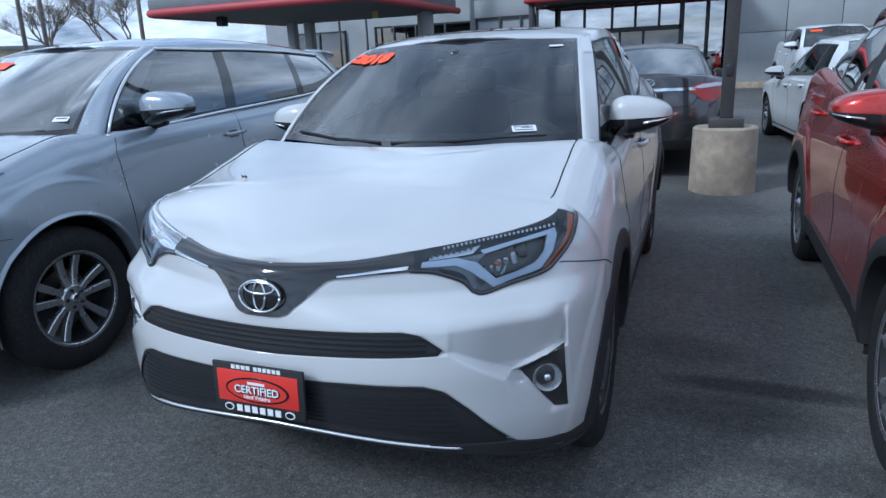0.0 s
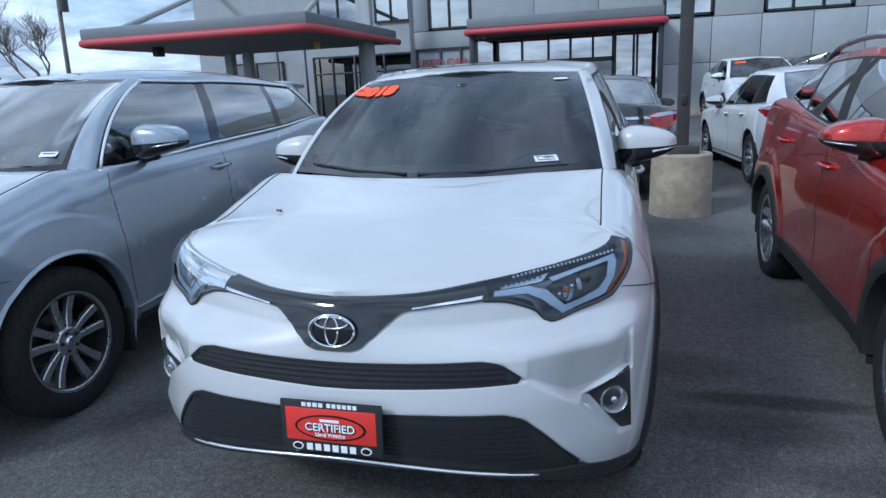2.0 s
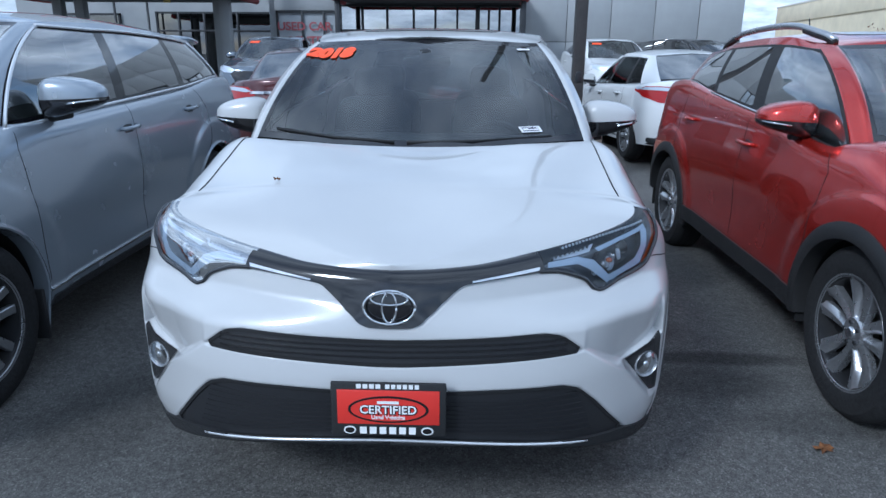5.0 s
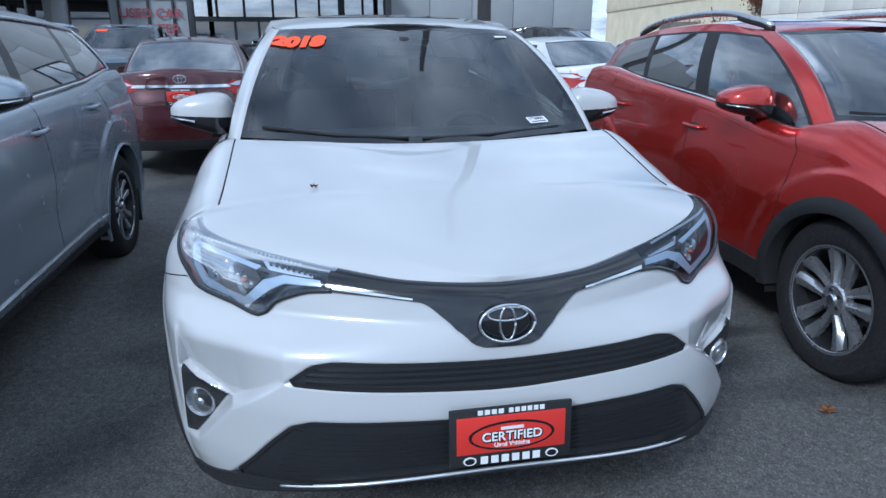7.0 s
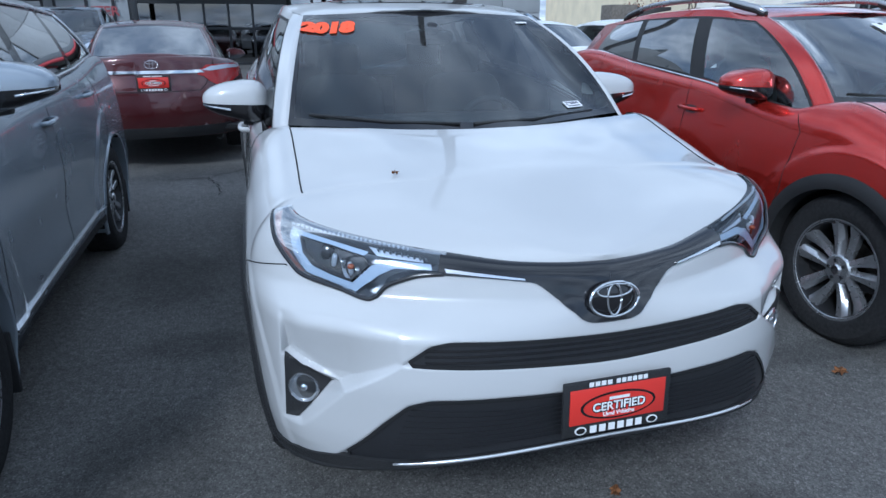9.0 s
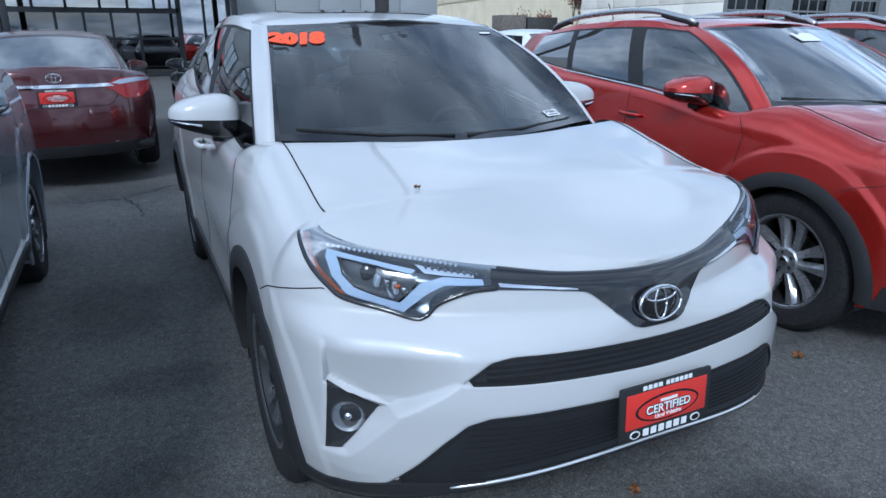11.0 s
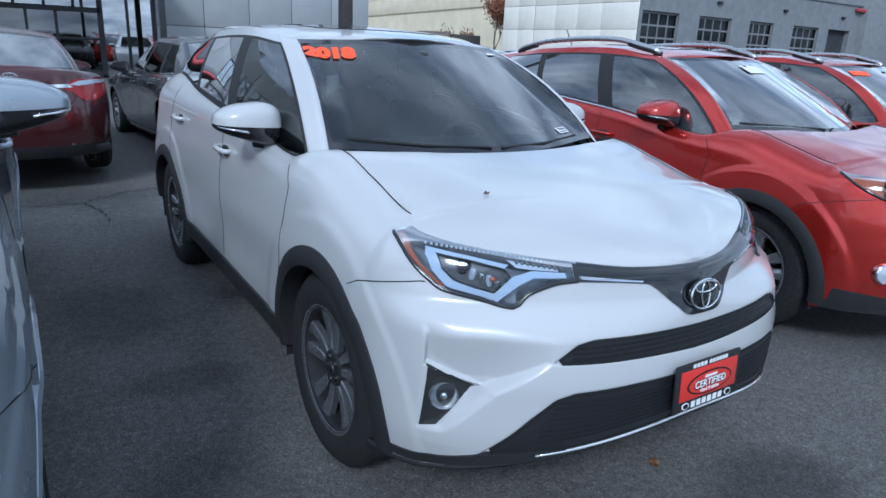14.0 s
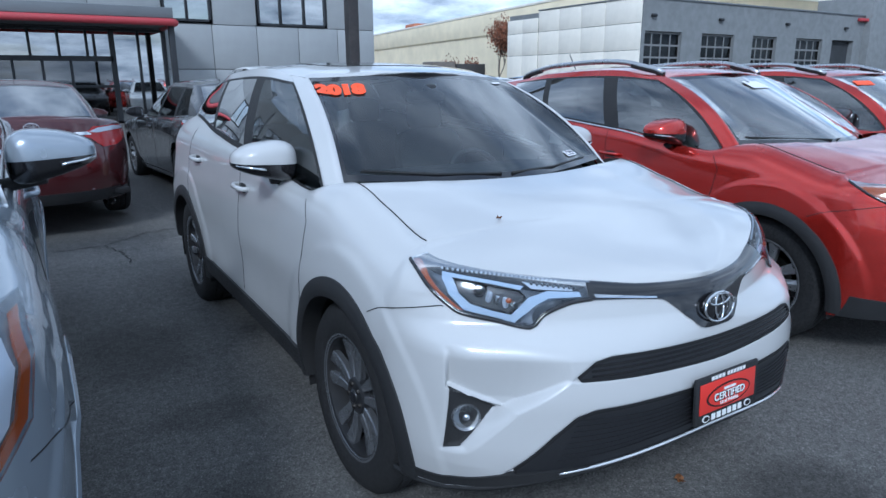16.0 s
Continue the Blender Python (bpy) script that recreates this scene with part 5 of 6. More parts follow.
    part("aerial", tube([(.10, 2.75, 1.62), (.11, 2.82, 1.70), (.13, 2.92, 1.82)], .005, 6), PLASTIC, car, "short black roof aerial")
    part("sunroof", body.patch(rounded([(-.42, 1.22), (.42, 1.22), (.42, 1.95), (-.42, 1.95)], 2), "top", .003, .006, .12, trees[2:3]), GLOSS_BLACK, car, "dark glass sunroof")
    if not low:
        part("paper_sticker", boxes_shape(-.11, -.055, 0, .11, .055, .001), STICKER, car, "white paper sticker with green print", sit([trees[-1]], body, .05, 1.53, .004))
    else:
        part("orange_sticker", boxes_shape(-.10, -.04, 0, .10, .04, .001), ORANGE, car, "orange sticker", sit([trees[-1]], body, -.38, 1.53, .004))
    return car


red_suv(pose(2.77, .06, 0, 0, 0, -.6), "metallic red compact SUV with silver roof rails, parked")
red_suv(pose(5.3, .25, 0, 0, 0, -.6), "metallic red compact SUV with black mirrors, parked in the row", GLOSS_BLACK, True)


def grey_suv():
    s = dict(COMPACT_SUV)
    s.update(
        yc=-.33, yd=3.35, base=2.79, hub=.385, arch=.45, bulge=.02, hw=.955, tail=3.92, tyre=.384, rim=.252, track=.83, style="vee", waist=.02,
        w=[(.2, .90), (.36, .93), (.5, .945), (.8, .955), (1.0, .945), (1.15, .925), (1.3, .885), (1.45, .85)],
        yf=[(.2, -.86), (.30, -.93), (.5, -.965), (.7, -.97), (.9, -.95), (1.0, -.93), (1.2, -.86)],
        yr=[(.2, 3.8), (.45, 3.9), (.7, 3.92), (1.0, 3.86), (1.4, 3.72)],
        top=[(0, 1.00), (.2, 1.02), (.5, 1.05), (.8, 1.07), (1, 1.10), (1.08, 1.165), (1.15, 1.215), (1.20, 1.215), (1.24, 1.205), (1.5, 1.235), (1.75, 1.275), (1.95, 1.33), (2.1, 1.33), (2.5, 1.2), (3, 1.16)],
        low=[(0, .28), (.5, .28), (1, .26), (1.3, .33), (1.7, .33), (2, .38), (2.5, .35), (3, .34)],
        hood=[(-.95, 1.0), (-.8, 1.05), (-.5, 1.13), (-.2, 1.18), (.1, 1.215), (.4, 1.245)], cowl=1.155, crease=.014,
        posts=[(0, .08, 1.21, 0, .98, 1.695), (.755, .34, 1.21, .61, 1.06, 1.682), (.864, .43, 1.195, .640, 1.20, 1.692), (.866, 1.48, 1.250, .66, 1.64, 1.704),
               (.866, 1.60, 1.255, .662, 1.74, 1.706), (.86, 2.42, 1.29, .655, 2.52, 1.682), (.858, 2.52, 1.295, .65, 2.60, 1.677), (.81, 3.30, 1.345, .64, 3.05, 1.640),
               (.68, 3.72, 1.18, .56, 3.40, 1.62), (0, 3.84, 1.18, 0, 3.5, 1.66)],
        roof=[(.9, 1.695), (1.4, 1.755), (1.9, 1.772), (2.7, 1.748), (3.5, 1.665)],
        seat_y=1.2, seat_x=.40, seat_z=.68, dash_y=.58, dash_z=1.09, mirror_y=.92, mirror_z=1.54, mirror=(1.035, .74, 1.305), mirror_size=1.2, dents=[], full_trim=True, pillar_arch=.110, glass_top=.87, lip=.010, pillar=GLOSS_BLACK, frame=GLOSS_BLACK,
    )
    car = thing("suv", "silver-grey large SUV with chrome window trim, parked", "car", pose(-2.785, -.08, 0, 0, 0, 0))
    body, cab, trees = add_skin(car, s, SILVER, BRIGHT_TRIM, (GLARE_SCREEN, RED_SIDE, PRIVACY))
    b = s["base"]
    both = lambda poly: poly + [(-x, z) for x, z in poly[::-1] if x > 0]
    part("grille", body.patch(both([(0, .97), (.40, .98), (.62, .90), (.55, .66), (0, .64)]), "front", .006, .01, trees=trees), ALLOY_DARK, car, "trapezoid grille with bars")
    part("lower_grille", body.patch(both([(0, .50), (.60, .50), (.66, .36), (0, .34)]), "front", .004, .01), PLASTIC, car, "black lower grille")
    for sx, side in ((1, "right"), (-1, "left")):
        f = (lambda q: q) if sx > 0 else mirrored
        lamp = [(.60, .93), (.68, 1.035), (.84, 1.085), (.895, 1.085), (.905, 1.02), (.885, .90), (.82, .83), (.70, .82)]
        house = part("headlamp", body.patch(f(lamp), "front", .004, .006, .03, trees), LAMP_GREY, car, "large clear headlamp")
        part("reflector", body.patch(f([(.66, .985), (.86, 1.06), (.875, 1.01), (.852, .915), (.80, .86), (.71, .85)]), "front", .009, .004, .03, trees), LAMP_WHITE, house)
        part("side_marker", body.patch(f([(.872, 1.075), (.888, 1.072), (.900, 1.01), (.880, .905), (.82, .838), (.810, .852), (.864, .92), (.884, 1.01)]), "front", .012, .004, .03, trees), AMBER, house, "amber marker along the outer edge")
        p, n = body.hit(sx * .745, .945, "front", trees)
        part("lamp_bowl", moved(blob(.045, .02, .045, 1, 1), Matrix.Translation(p)), CHROME, house)
        part("lens", body.patch(f(lamp), "front", .018, .014, .03, trees), LENS, house)
        part("sill_trim", body.line([(.46, .40), (b - .46, .43)], side, .012, .012), CHROME, car, "thin chrome sill strip")
        part("sill_cladding", body.patch([(.43, .28), (b - .43, .30), (b - .43, .385), (.43, .36)], side, .010, .02, .08), PLASTIC, car, "dark sill")
        for cy in (0, b):
            part("arch_lip", arc_strip(body, cy, s["hub"], s["arch"] - .012, s["arch"] + .012, -20, 200, side, .004, .002), SILVER, car)
        part("mud_flap", boxes((sx * .72, .40, .16, sx * .94, .425, .42), bevel=.008), PLASTIC, car, "black mud flap")
        part("mud_flap", boxes((sx * .72, b + .40, .16, sx * .94, b + .425, .42), bevel=.008), PLASTIC, car, "black mud flap")
        for line in ([(.47, .45), (.43, .80), (.42, 1.10), (.47, 1.20)], [(1.53, .43), (1.53, 1.25)], [(b - .42, .46), (b - .38, .64), (b - .12, .88), (b - .06, 1.1), (b - .2, 1.28)],
                     [(-.30, .79), (-.45, .80), (-.60, .81)]):
            part("shut_line", body.line(line, side), VOID, car)
    part("roof_spoiler", moved(blob(.60, .16, .030, .5, .4, 32), pose(0, 3.46, 1.634, -8)), SILVER, car, "painted spoiler over the rear window")
    add_handles(car, body, [(1.45, 1.09), (2.40, 1.135)], SILVER)
    add_wiper(car, [tuple(cab.point(cab.at(.75), .06, 1) + Vector((0, -.02, .01))), tuple(cab.point(cab.at(.05), .05, -1) + Vector((0, -.03, .012)))])
    tag = part("stock_sticker", boxes_shape(-.052, -.020, 0, .052, .020, .0012), STICKER, car, "small white stock sticker", sit([trees[-1]], body, .62, 1.285, .004))
    part("print_bar", boxes_shape(-.04, .0, .0012, .04, .010, .0016), INK, tag)
    part("orange_sticker", boxes_shape(-.12, -.045, 0, .12, .045, .001), ORANGE, car, "orange sticker", sit([trees[-1]], body, -.40, 1.60, .004))
    return car


grey_suv()

SEDAN = dict(
    n=2.6, m=1.9, yc=-.35, yd=3.05, base=2.775, hub=.33, arch=.375, bulge=.02, hw=.905, tail=3.88, tyre=.33, rim=.222, track=.79, style="ten", waist=.02, cells=(40, 80, 50), rows=44,
    w=[(.18, .84), (.36, .88), (.5, .90), (.7, .91), (.85, .90), (.95, .88), (1.1, .84)],
    yf=[(.18, -.84), (.35, -.93), (.5, -.95), (.7, -.93), (.9, -.80)], yr=[(.18, 3.74), (.35, 3.84), (.55, 3.88), (.75, 3.86), (.9, 3.82), (1.05, 3.80), (1.12, 3.78)],
    top=[(0, .74), (.4, .80), (.8, .84), (1, .88), (1.15, .93), (1.25, .955), (1.35, .955), (1.6, .975), (1.85, .995), (2, 1.015), (2.3, 1.045), (2.6, 1.07), (3, 1.085)],
    low=[(0, .20), (1, .19), (1.3, .21), (1.7, .22), (2, .25), (2.5, .26), (3, .27)],
    h=[(0, .04), (1, .10), (1.25, .09), (1.8, .07), (2.2, .06), (3, .025)], d=[(0, .03), (1, .13), (1.25, .10), (1.4, .07), (1.8, .06), (2.1, .08), (2.4, .06), (3, .02)],
    hood=[(-.95, .74), (-.7, .84), (-.3, .93), (.2, .99), (.6, 1.03)], cowl=1.27, bow=.2, deck_k=2.02, deck=[(2.9, 1.06), (3.3, 1.085), (3.6, 1.10), (3.72, 1.115), (3.80, 1.085)],
    posts=[(0, .38, 1.0, 0, 1.18, 1.40), (.66, .62, .985, .52, 1.24, 1.385), (.785, .72, .95, .56, 1.36, 1.38), (.80, 1.46, .965, .585, 1.68, 1.41), (.80, 1.54, .967, .585, 1.75, 1.41),
           (.79, 2.32, .985, .575, 2.28, 1.395), (.785, 2.40, .99, .57, 2.34, 1.39), (.73, 2.78, 1.01, .55, 2.52, 1.375), (.60, 3.16, 1.055, .50, 2.62, 1.37), (0, 3.34, 1.075, 0, 2.68, 1.40)],
    roof=[(1.1, 1.40), (1.5, 1.45), (1.9, 1.465), (2.3, 1.45), (2.7, 1.40)],
    seat_y=1.35, seat_x=.37, seat_z=.42, dash_y=.80, dash_z=.90, mirror_y=1.0, mirror_z=1.28, mirror=(.99, .98, 1.01), dents=[],
)


def sedan(at, colour, label, plate=False, hub=ALLOY, name="sedan", kind_lamps="wide"):
    s = dict(SEDAN)
    s["alloy"] = hub
    car = thing(name, label, "car", at, group="cars in the second row")
    body, cab, trees = add_skin(car, s, colour, CHROME, (REAR_GLASS, SIDE, REAR_GLASS))
    for sx, side in ((1, "right"), (-1, "left")):
        f = (lambda q: q) if sx > 0 else mirrored
        lamp = [(.42, .938), (.55, .985), (.72, .995), (.87, .985), (.89, .93), (.86, .86), (.74, .80), (.60, .79), (.54, .83)]
        tl = part("tail_lamp", body.patch(f(lamp), "rear", .006, .01, .04, trees), RED_LENS, car, "red tail lamp with a clear band")
        part("clear_band", body.patch(f([(.47, .942), (.56, .975), (.72, .985), (.87, .975), (.88, .945), (.72, .945), (.55, .930)]), "rear", .010, .004, .04, trees), LAMP_WHITE, tl)
        wrap = [(3.42, .93), (3.45, .99), (3.70, .99), (3.76, .90), (3.70, .84), (3.58, .86)]
        part("tail_lamp_side", body.patch(wrap, side, .006, .01, .04), RED_LENS, tl)
        part("exhaust_tip", lathe([(.030, .0), (.034, .02), (.034, -.06)], 20, "z"), CHROME, car, "chrome exhaust tip", pose(sx * .58, 3.84, .27, -90))
        for line in ([(.56, .36), (.50, .60), (.50, .88), (.64, .95)], [(1.55, .34), (1.55, .96)], [(2.36, .40), (2.42, .56), (2.62, .80), (2.55, .98)]):
            part("shut_line", body.line(line, side), VOID, car)
        part("sill_trim", body.line([(.45, .27), (2.35, .28)], side, .012, .006), PLASTIC, car)
        part("boot_line", body.line([(sx * .60, 1.06), (sx * .55, .90), (sx * .50, .80), (sx * .44, .745), (0, .735)], "rear", .006, .002, .03, trees), VOID, car)
    part("chrome_bar", body.patch([(-.50, .915), (-.46, .945), (.46, .945), (.50, .915)], "rear", .010, .012, .05, trees), CHROME, car, "chrome bar across the boot lid")
    part("plate_recess", body.patch(rounded([(-.40, .90), (.40, .90), (.32, .745), (-.32, .745)], 1), "rear", .003, .006, .05, trees), colour, car)
    part("diffuser", body.patch([(-.72, .38), (.72, .38), (.80, .27), (-.80, .27)], "rear", .006, .01, .06), PLASTIC, car, "black lower bumper")
    p, n = body.hit(0, 1.005, "rear", trees)
    emblem(car, Matrix.Translation(p + Vector((0, .012, 0))) @ Matrix.Rotation(radians(180), 4, "Z"), .125)
    if plate:
        p, n = body.hit(0, .825, "rear", trees)
        number_plate(car, Matrix.Translation((0, p.y + .012, .825)) @ Matrix.Rotation(radians(180), 4, "Z"), True)
    else:
        p, n = body.hit(0, .825, "rear", trees)
        part("plate_holder", boxes((-.155, p.y, .75, .155, p.y + .012, .90), bevel=.003), PLASTIC, car)
    add_handles(car, body, [(1.42, .845), (2.36, .87)], colour)
    return car


def facing_away(x, rear_y, turn=0.0, tail=3.88):
    """A pose with the tail toward the first row, the tail end at rear_y."""
    return pose(x, rear_y + tail, ground_z(rear_y + 2.3), 0.6, 0, 180 + turn)


sedan(facing_away(-2.04, 4.93, 4), MAROON, "dark red sedan with a dealer plate, seen from behind, parked", True)
sedan(facing_away(.44, 5.25, 3.3), CHARCOAL, "charcoal grey sedan, seen from behind, parked")
sedan(facing_away(3.1, 5.45, 4), PEARL, "white sedan parked in the second row")

# ---- lamp post ----
post = thing("lamp_post", "dark square lamp post on a round concrete base", "lamp post", pose(1.46, 4.98, ground_z(4.98)))
part("base", lathe([(.001, .66), (.300, .66), (.314, .645), (.320, .4), (.322, .2), (.326, 0), (.33, -.05)], 56, "z"), CONCRETE, post, "weathered tan concrete base")
part("foot_plate", boxes((-.165, -.165, .66, .165, .165, .75), bevel=.008), POLE_PAINT, post)
part("pole", boxes((-.063, -.063, .75, .063, .063, 7.5), bevel=.010), POLE_PAINT, post, "square dark bronze pole")
part("cover_plate", moved(blob(.034, .012, .06, .5, .8), pose(0, -.064, 1.22)), MULLION, post, "oval inspection cover")

# ---- the showroom ----
WY = 19.6
G = ground_z(WY)
panel_meshes = {}


def panel(x0, x1, z0, z1, mat, parent, m):
    """One wall panel with open joints, on the plane of m (x along the wall, y into it)."""
    key = (round(x1 - x0, 2), round(z1 - z0, 2), mat.name)
    if key not in panel_meshes:
        bm = boxes((.010, 0, .010, x1 - x0 - .010, .06, z1 - z0 - .010), bevel=.005)
        me = bpy.data.meshes.new("panel")
        finish(bm)
        bm.to_mesh(me)
        bm.free()
        me.materials.append(mat)
        panel_meshes[key] = me
    return part("panel", panel_meshes[key], mat, parent, at=m @ Matrix.Translation((x0, 0, z0)))


wall = thing("wall_front", "grey metal panel facade of a two-storey showroom", "wall", kind="structure")
part("backing", boxes((-5.95, WY + .08, G - .2, -3.85, WY + .3, .95), (-5.95, WY + .08, 2.85, -3.85, WY + .3, 3.42), (-5.95, WY + .08, 5.3, 9.0, WY + .3, 8.2), (-3.95, WY + .08, 3.0, 2.05, WY + .3, 3.32),
                      (-3.95, WY + .08, 3.3, 2.05, WY + .3, 5.3), (2.02, WY + .08, G - .2, 9.0, WY + .3, 3.3), (3.50, WY + .08, 3.3, 4.87, WY + .3, 5.3), (7.24, WY + .08, 3.3, 9.0, WY + .3, 5.3),
                      (-5.95, WY + .08, 3.4, -5.42, WY + .3, 5.3), (8.7, WY + .3, G - .2, 9.0, WY + 12, 8.2), (-5.95, WY + .3, 8.0, 9.0, WY + 12, 8.2)), JOINT, wall, "dark joint backing")
face = pose(0, WY, 0)
xs = [2.06 + 1.388 * i for i in range(6)]
for x0, x1 in zip(xs, xs[1:]):
    for z0, z1 in ((G, 1.94), (1.94, 3.27)):
        panel(x0, x1, z0, z1, PANEL, wall, face)
    for z0, z1 in ((5.3, 6.75), (6.75, 8.2)):
        panel(x0, x1, z0, z1, PANEL, wall, face)
for x0, x1, z0, z1 in ((3.50, 4.86, 3.27, 5.3), (7.26, 9.0, 3.27, 5.3), (-5.95, -3.85, G, .95), (-5.95, -3.85, 2.85, 3.42), (-5.95, -5.42, 3.42, 5.3), (-3.95, -1.9, 3.6, 5.3), (-1.9, .1, 3.6, 5.3), (.1, 2.04, 3.6, 5.3),
                       (-5.95, -3.95, 5.3, 8.2), (-3.95, -1.9, 5.3, 8.2), (-1.9, .1, 5.3, 8.2), (.1, 2.06, 5.3, 8.2)):
    panel(x0, x1, z0, z1, PANEL, wall, face)
part("plinth", boxes((2.06, WY - .35, G - .1, 9.0, WY - .002, G + .16), bevel=.02), CONCRETE, wall, "tan concrete kerb along the wall")


def glazing(name, label, x0, x1, z0, z1, bars, rails=(), pane=STORE_GLASS, y=WY, skip=()):
    """A window wall: outer frame, upright bars at the given places, rails, and a pane in each bay."""
    win = thing(name, label, "window", kind="structure")
    t = .035
    part("window_frame", boxes((x0, y - .04, z0, x0 + .07, y + .12, z1), (x1 - .07, y - .04, z0, x1, y + .12, z1), (x0, y - .04, z1 - .07, x1, y + .12, z1), (x0, y - .04, z0, x1, y + .12, z0 + .07)), MULLION, win)
    for b in bars:
        part("mullion", boxes((b - t, y - .05, z0, b + t, y + .12, z1), bevel=.004), MULLION, win)
    edges_x, edges_z = [x0, *bars, x1], [z0, *rails, z1]
    for r in rails:
        part("rail", boxes((x0, y - .045, r - t, x1, y + .12, r + t), bevel=.004), MULLION, win)
    for a, b in zip(edges_x, edges_x[1:]):
        for c, d in zip(edges_z, edges_z[1:]):
            part("pane", boxes_shape(a + t, y + .02, c + t, b - t, y + .03, d - t), pane, win)
    return win


glazing("window_1", "dark framed shop front with reflecting glass", .60, 2.02, G, 3.05, [1.30])
glazing("window_2", "row of glass above the entrance doors", -3.85, .60, 2.22, 3.05, [-3.1, -2.3, -1.45, -.75, -.05])
doors = glazing("door_1", "dark glazed entrance doors of the showroom", -3.85, .60, G, 2.22, [-2.6, -1.9, -1.2, -.5], [1.45], PRIVACY)
glazing("window_3", "upper storey window with pale reflecting glass", 2.06, 3.46, 3.34, 5.28, [2.75])
glazing("window_4", "upper storey window with pale reflecting glass", 4.90, 7.22, 3.30, 5.28, [5.65, 6.45])
glazing("window_5", "upper storey window beside the canopy", -5.40, -3.97, 3.44, 5.28, [-4.7])
sign = glazing("window_6", "window with white film and red lettering", -5.90, -3.88, .98, 2.84, [-5.05, -4.35], (), FILM)
RED_LETTER = material("faded_red_print", (0.32, 0.07, 0.08), 0.5)
lettering("USED CAR", .36, RED_LETTER, sign, Matrix.Translation((-4.98, WY - .055, 2.36)) @ Matrix.Rotation(radians(90), 4, "X"), .002, bold=.008, squash=1.05)
lettering("CENTER", .36, RED_LETTER, sign, Matrix.Translation((-4.90, WY - .055, 1.92)) @ Matrix.Rotation(radians(90), 4, "X"), .002, bold=.008, squash=1.05)
# Walls and floor are coloured near-black to stand for the dim room.
solid("showroom_interior", boxes((-5.9, WY + 5.5, G - .1, 8.6, WY + 5.6, 8.0), (-5.95, WY + .3, G - .1, -5.9, WY + 5.6, 8.0), (-5.9, WY + .31, 3.2, 8.6, WY + 5.5, 3.3)), STORE_DARK, "near-black showroom inside walls, the dimness put into their colour", "wall", kind="structure")
solid("showroom_floor", boxes((-5.9, WY + .2, G - .06, 8.6, WY + 5.5, G + .02)), STORE_DARK, "near-black showroom floor, the dimness put into its colour", "floor", kind="structure")

porch = thing("entrance_canopy", "entrance canopy with a rounded red fascia", "canopy", kind="structure")
part("roof_slab", boxes((-3.65, 17.45, 3.22, 1.95, WY - .01, 3.50), bevel=.03), ROOF_GREY, porch)
part("red_fascia", tube([(-3.68, WY - .05, 3.12), (-3.68, 17.6, 3.12), (-3.60, 17.45, 3.12), (-3.5, 17.42, 3.12), (1.85, 17.42, 3.12), (1.95, 17.45, 3.12), (2.0, 17.6, 3.12), (2.0, WY - .05, 3.12)], .095, 12), RED_TRIM, porch, "rounded red edge")
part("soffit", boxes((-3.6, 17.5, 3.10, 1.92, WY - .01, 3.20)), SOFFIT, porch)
part("canopy_post", boxes((1.82, 17.6, G - .05, 1.97, 17.75, 3.12), bevel=.01), MULLION, porch)
part("canopy_post", boxes((-3.62, 17.6, G - .05, -3.47, 17.75, 3.12), bevel=.01), MULLION, porch)

# ---- the drive-through canopy and what stands behind it ----
port = thing("drive_canopy", "large flat canopy with a rounded red edge over a driveway", "canopy", kind="structure")
part("roof_slab", boxes((-13.1, 12.6, 3.16, -6.5, 19.4, 3.50), bevel=.06), ROOF_GREY, port, "grey canopy roof")
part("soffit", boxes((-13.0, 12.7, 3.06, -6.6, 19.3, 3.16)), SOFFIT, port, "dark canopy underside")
part("red_fascia", tube([(-13.1, 19.3, 3.12), (-13.15, 12.9, 3.12), (-13.05, 12.62, 3.12), (-12.8, 12.55, 3.12), (-6.9, 12.55, 3.12), (-6.55, 12.65, 3.12), (-6.45, 12.95, 3.12), (-6.45, 19.4, 3.12)], .105, 12), RED_TRIM, port, "rounded red edge")
for x, y, top in ((-7.35, 18.5, 6.4), (-6.95, 17.9, 6.4), (-12.4, 18.6, 3.08), (-11.7, 18.6, 3.08)):
    part("column", boxes((x - .15, y - .15, ground_z(y) - .1, x + .15, y + .15, top), bevel=.03), PANEL, port, "pale grey steel column")
for a, b in (((-12.2, 13.2, 3.50), (-16.3, 24.0, 6.15)), ((-7.3, 14.0, 3.50), (-11.0, 24.0, 5.75)), ((-7.35, 18.5, 4.3), (-6.0, 20.5, 5.6))):
    part("strut", tube([a, b], .085, 12), PANEL, port, "pale sloping steel strut")
part("hanging_tag", boxes((-8.05, 16.2, 2.84, -7.85, 16.22, 3.07), bevel=.004), material("yellow_tag", (0.42, 0.33, 0.10), 0.6), port, "small yellow hanging sign")
part("hanging_lamp", boxes((-12.15, 14.2, 2.80, -11.95, 14.5, 3.07), bevel=.02), MULLION, port, "dark lamp box under the canopy")
for x in (-12.3, -10.9, -9.7):
    part("light_pole", tube([(x - 1.5, 22, .3), (x - 1.5, 22, 3.4)], .045, 8), MULLION, port)
side = thing("wall_left", "pale grey two-storey wall with dark windows", "wall", kind="structure")
part("masonry", boxes((-17.3, 24.0, 0, -5.95, 24.3, 9.0), (-6.2, WY + .3, 0, -5.95, 24.0, 9.0)), PANEL, side)
part("round_mark", tube([(-15.4 + .55 * math.cos(2 * math.pi * k / 40), 23.97, 6.25 + .42 * math.sin(2 * math.pi * k / 40)) for k in range(41)], .06, 8), RED_TRIM, side, "plain red oval ring")
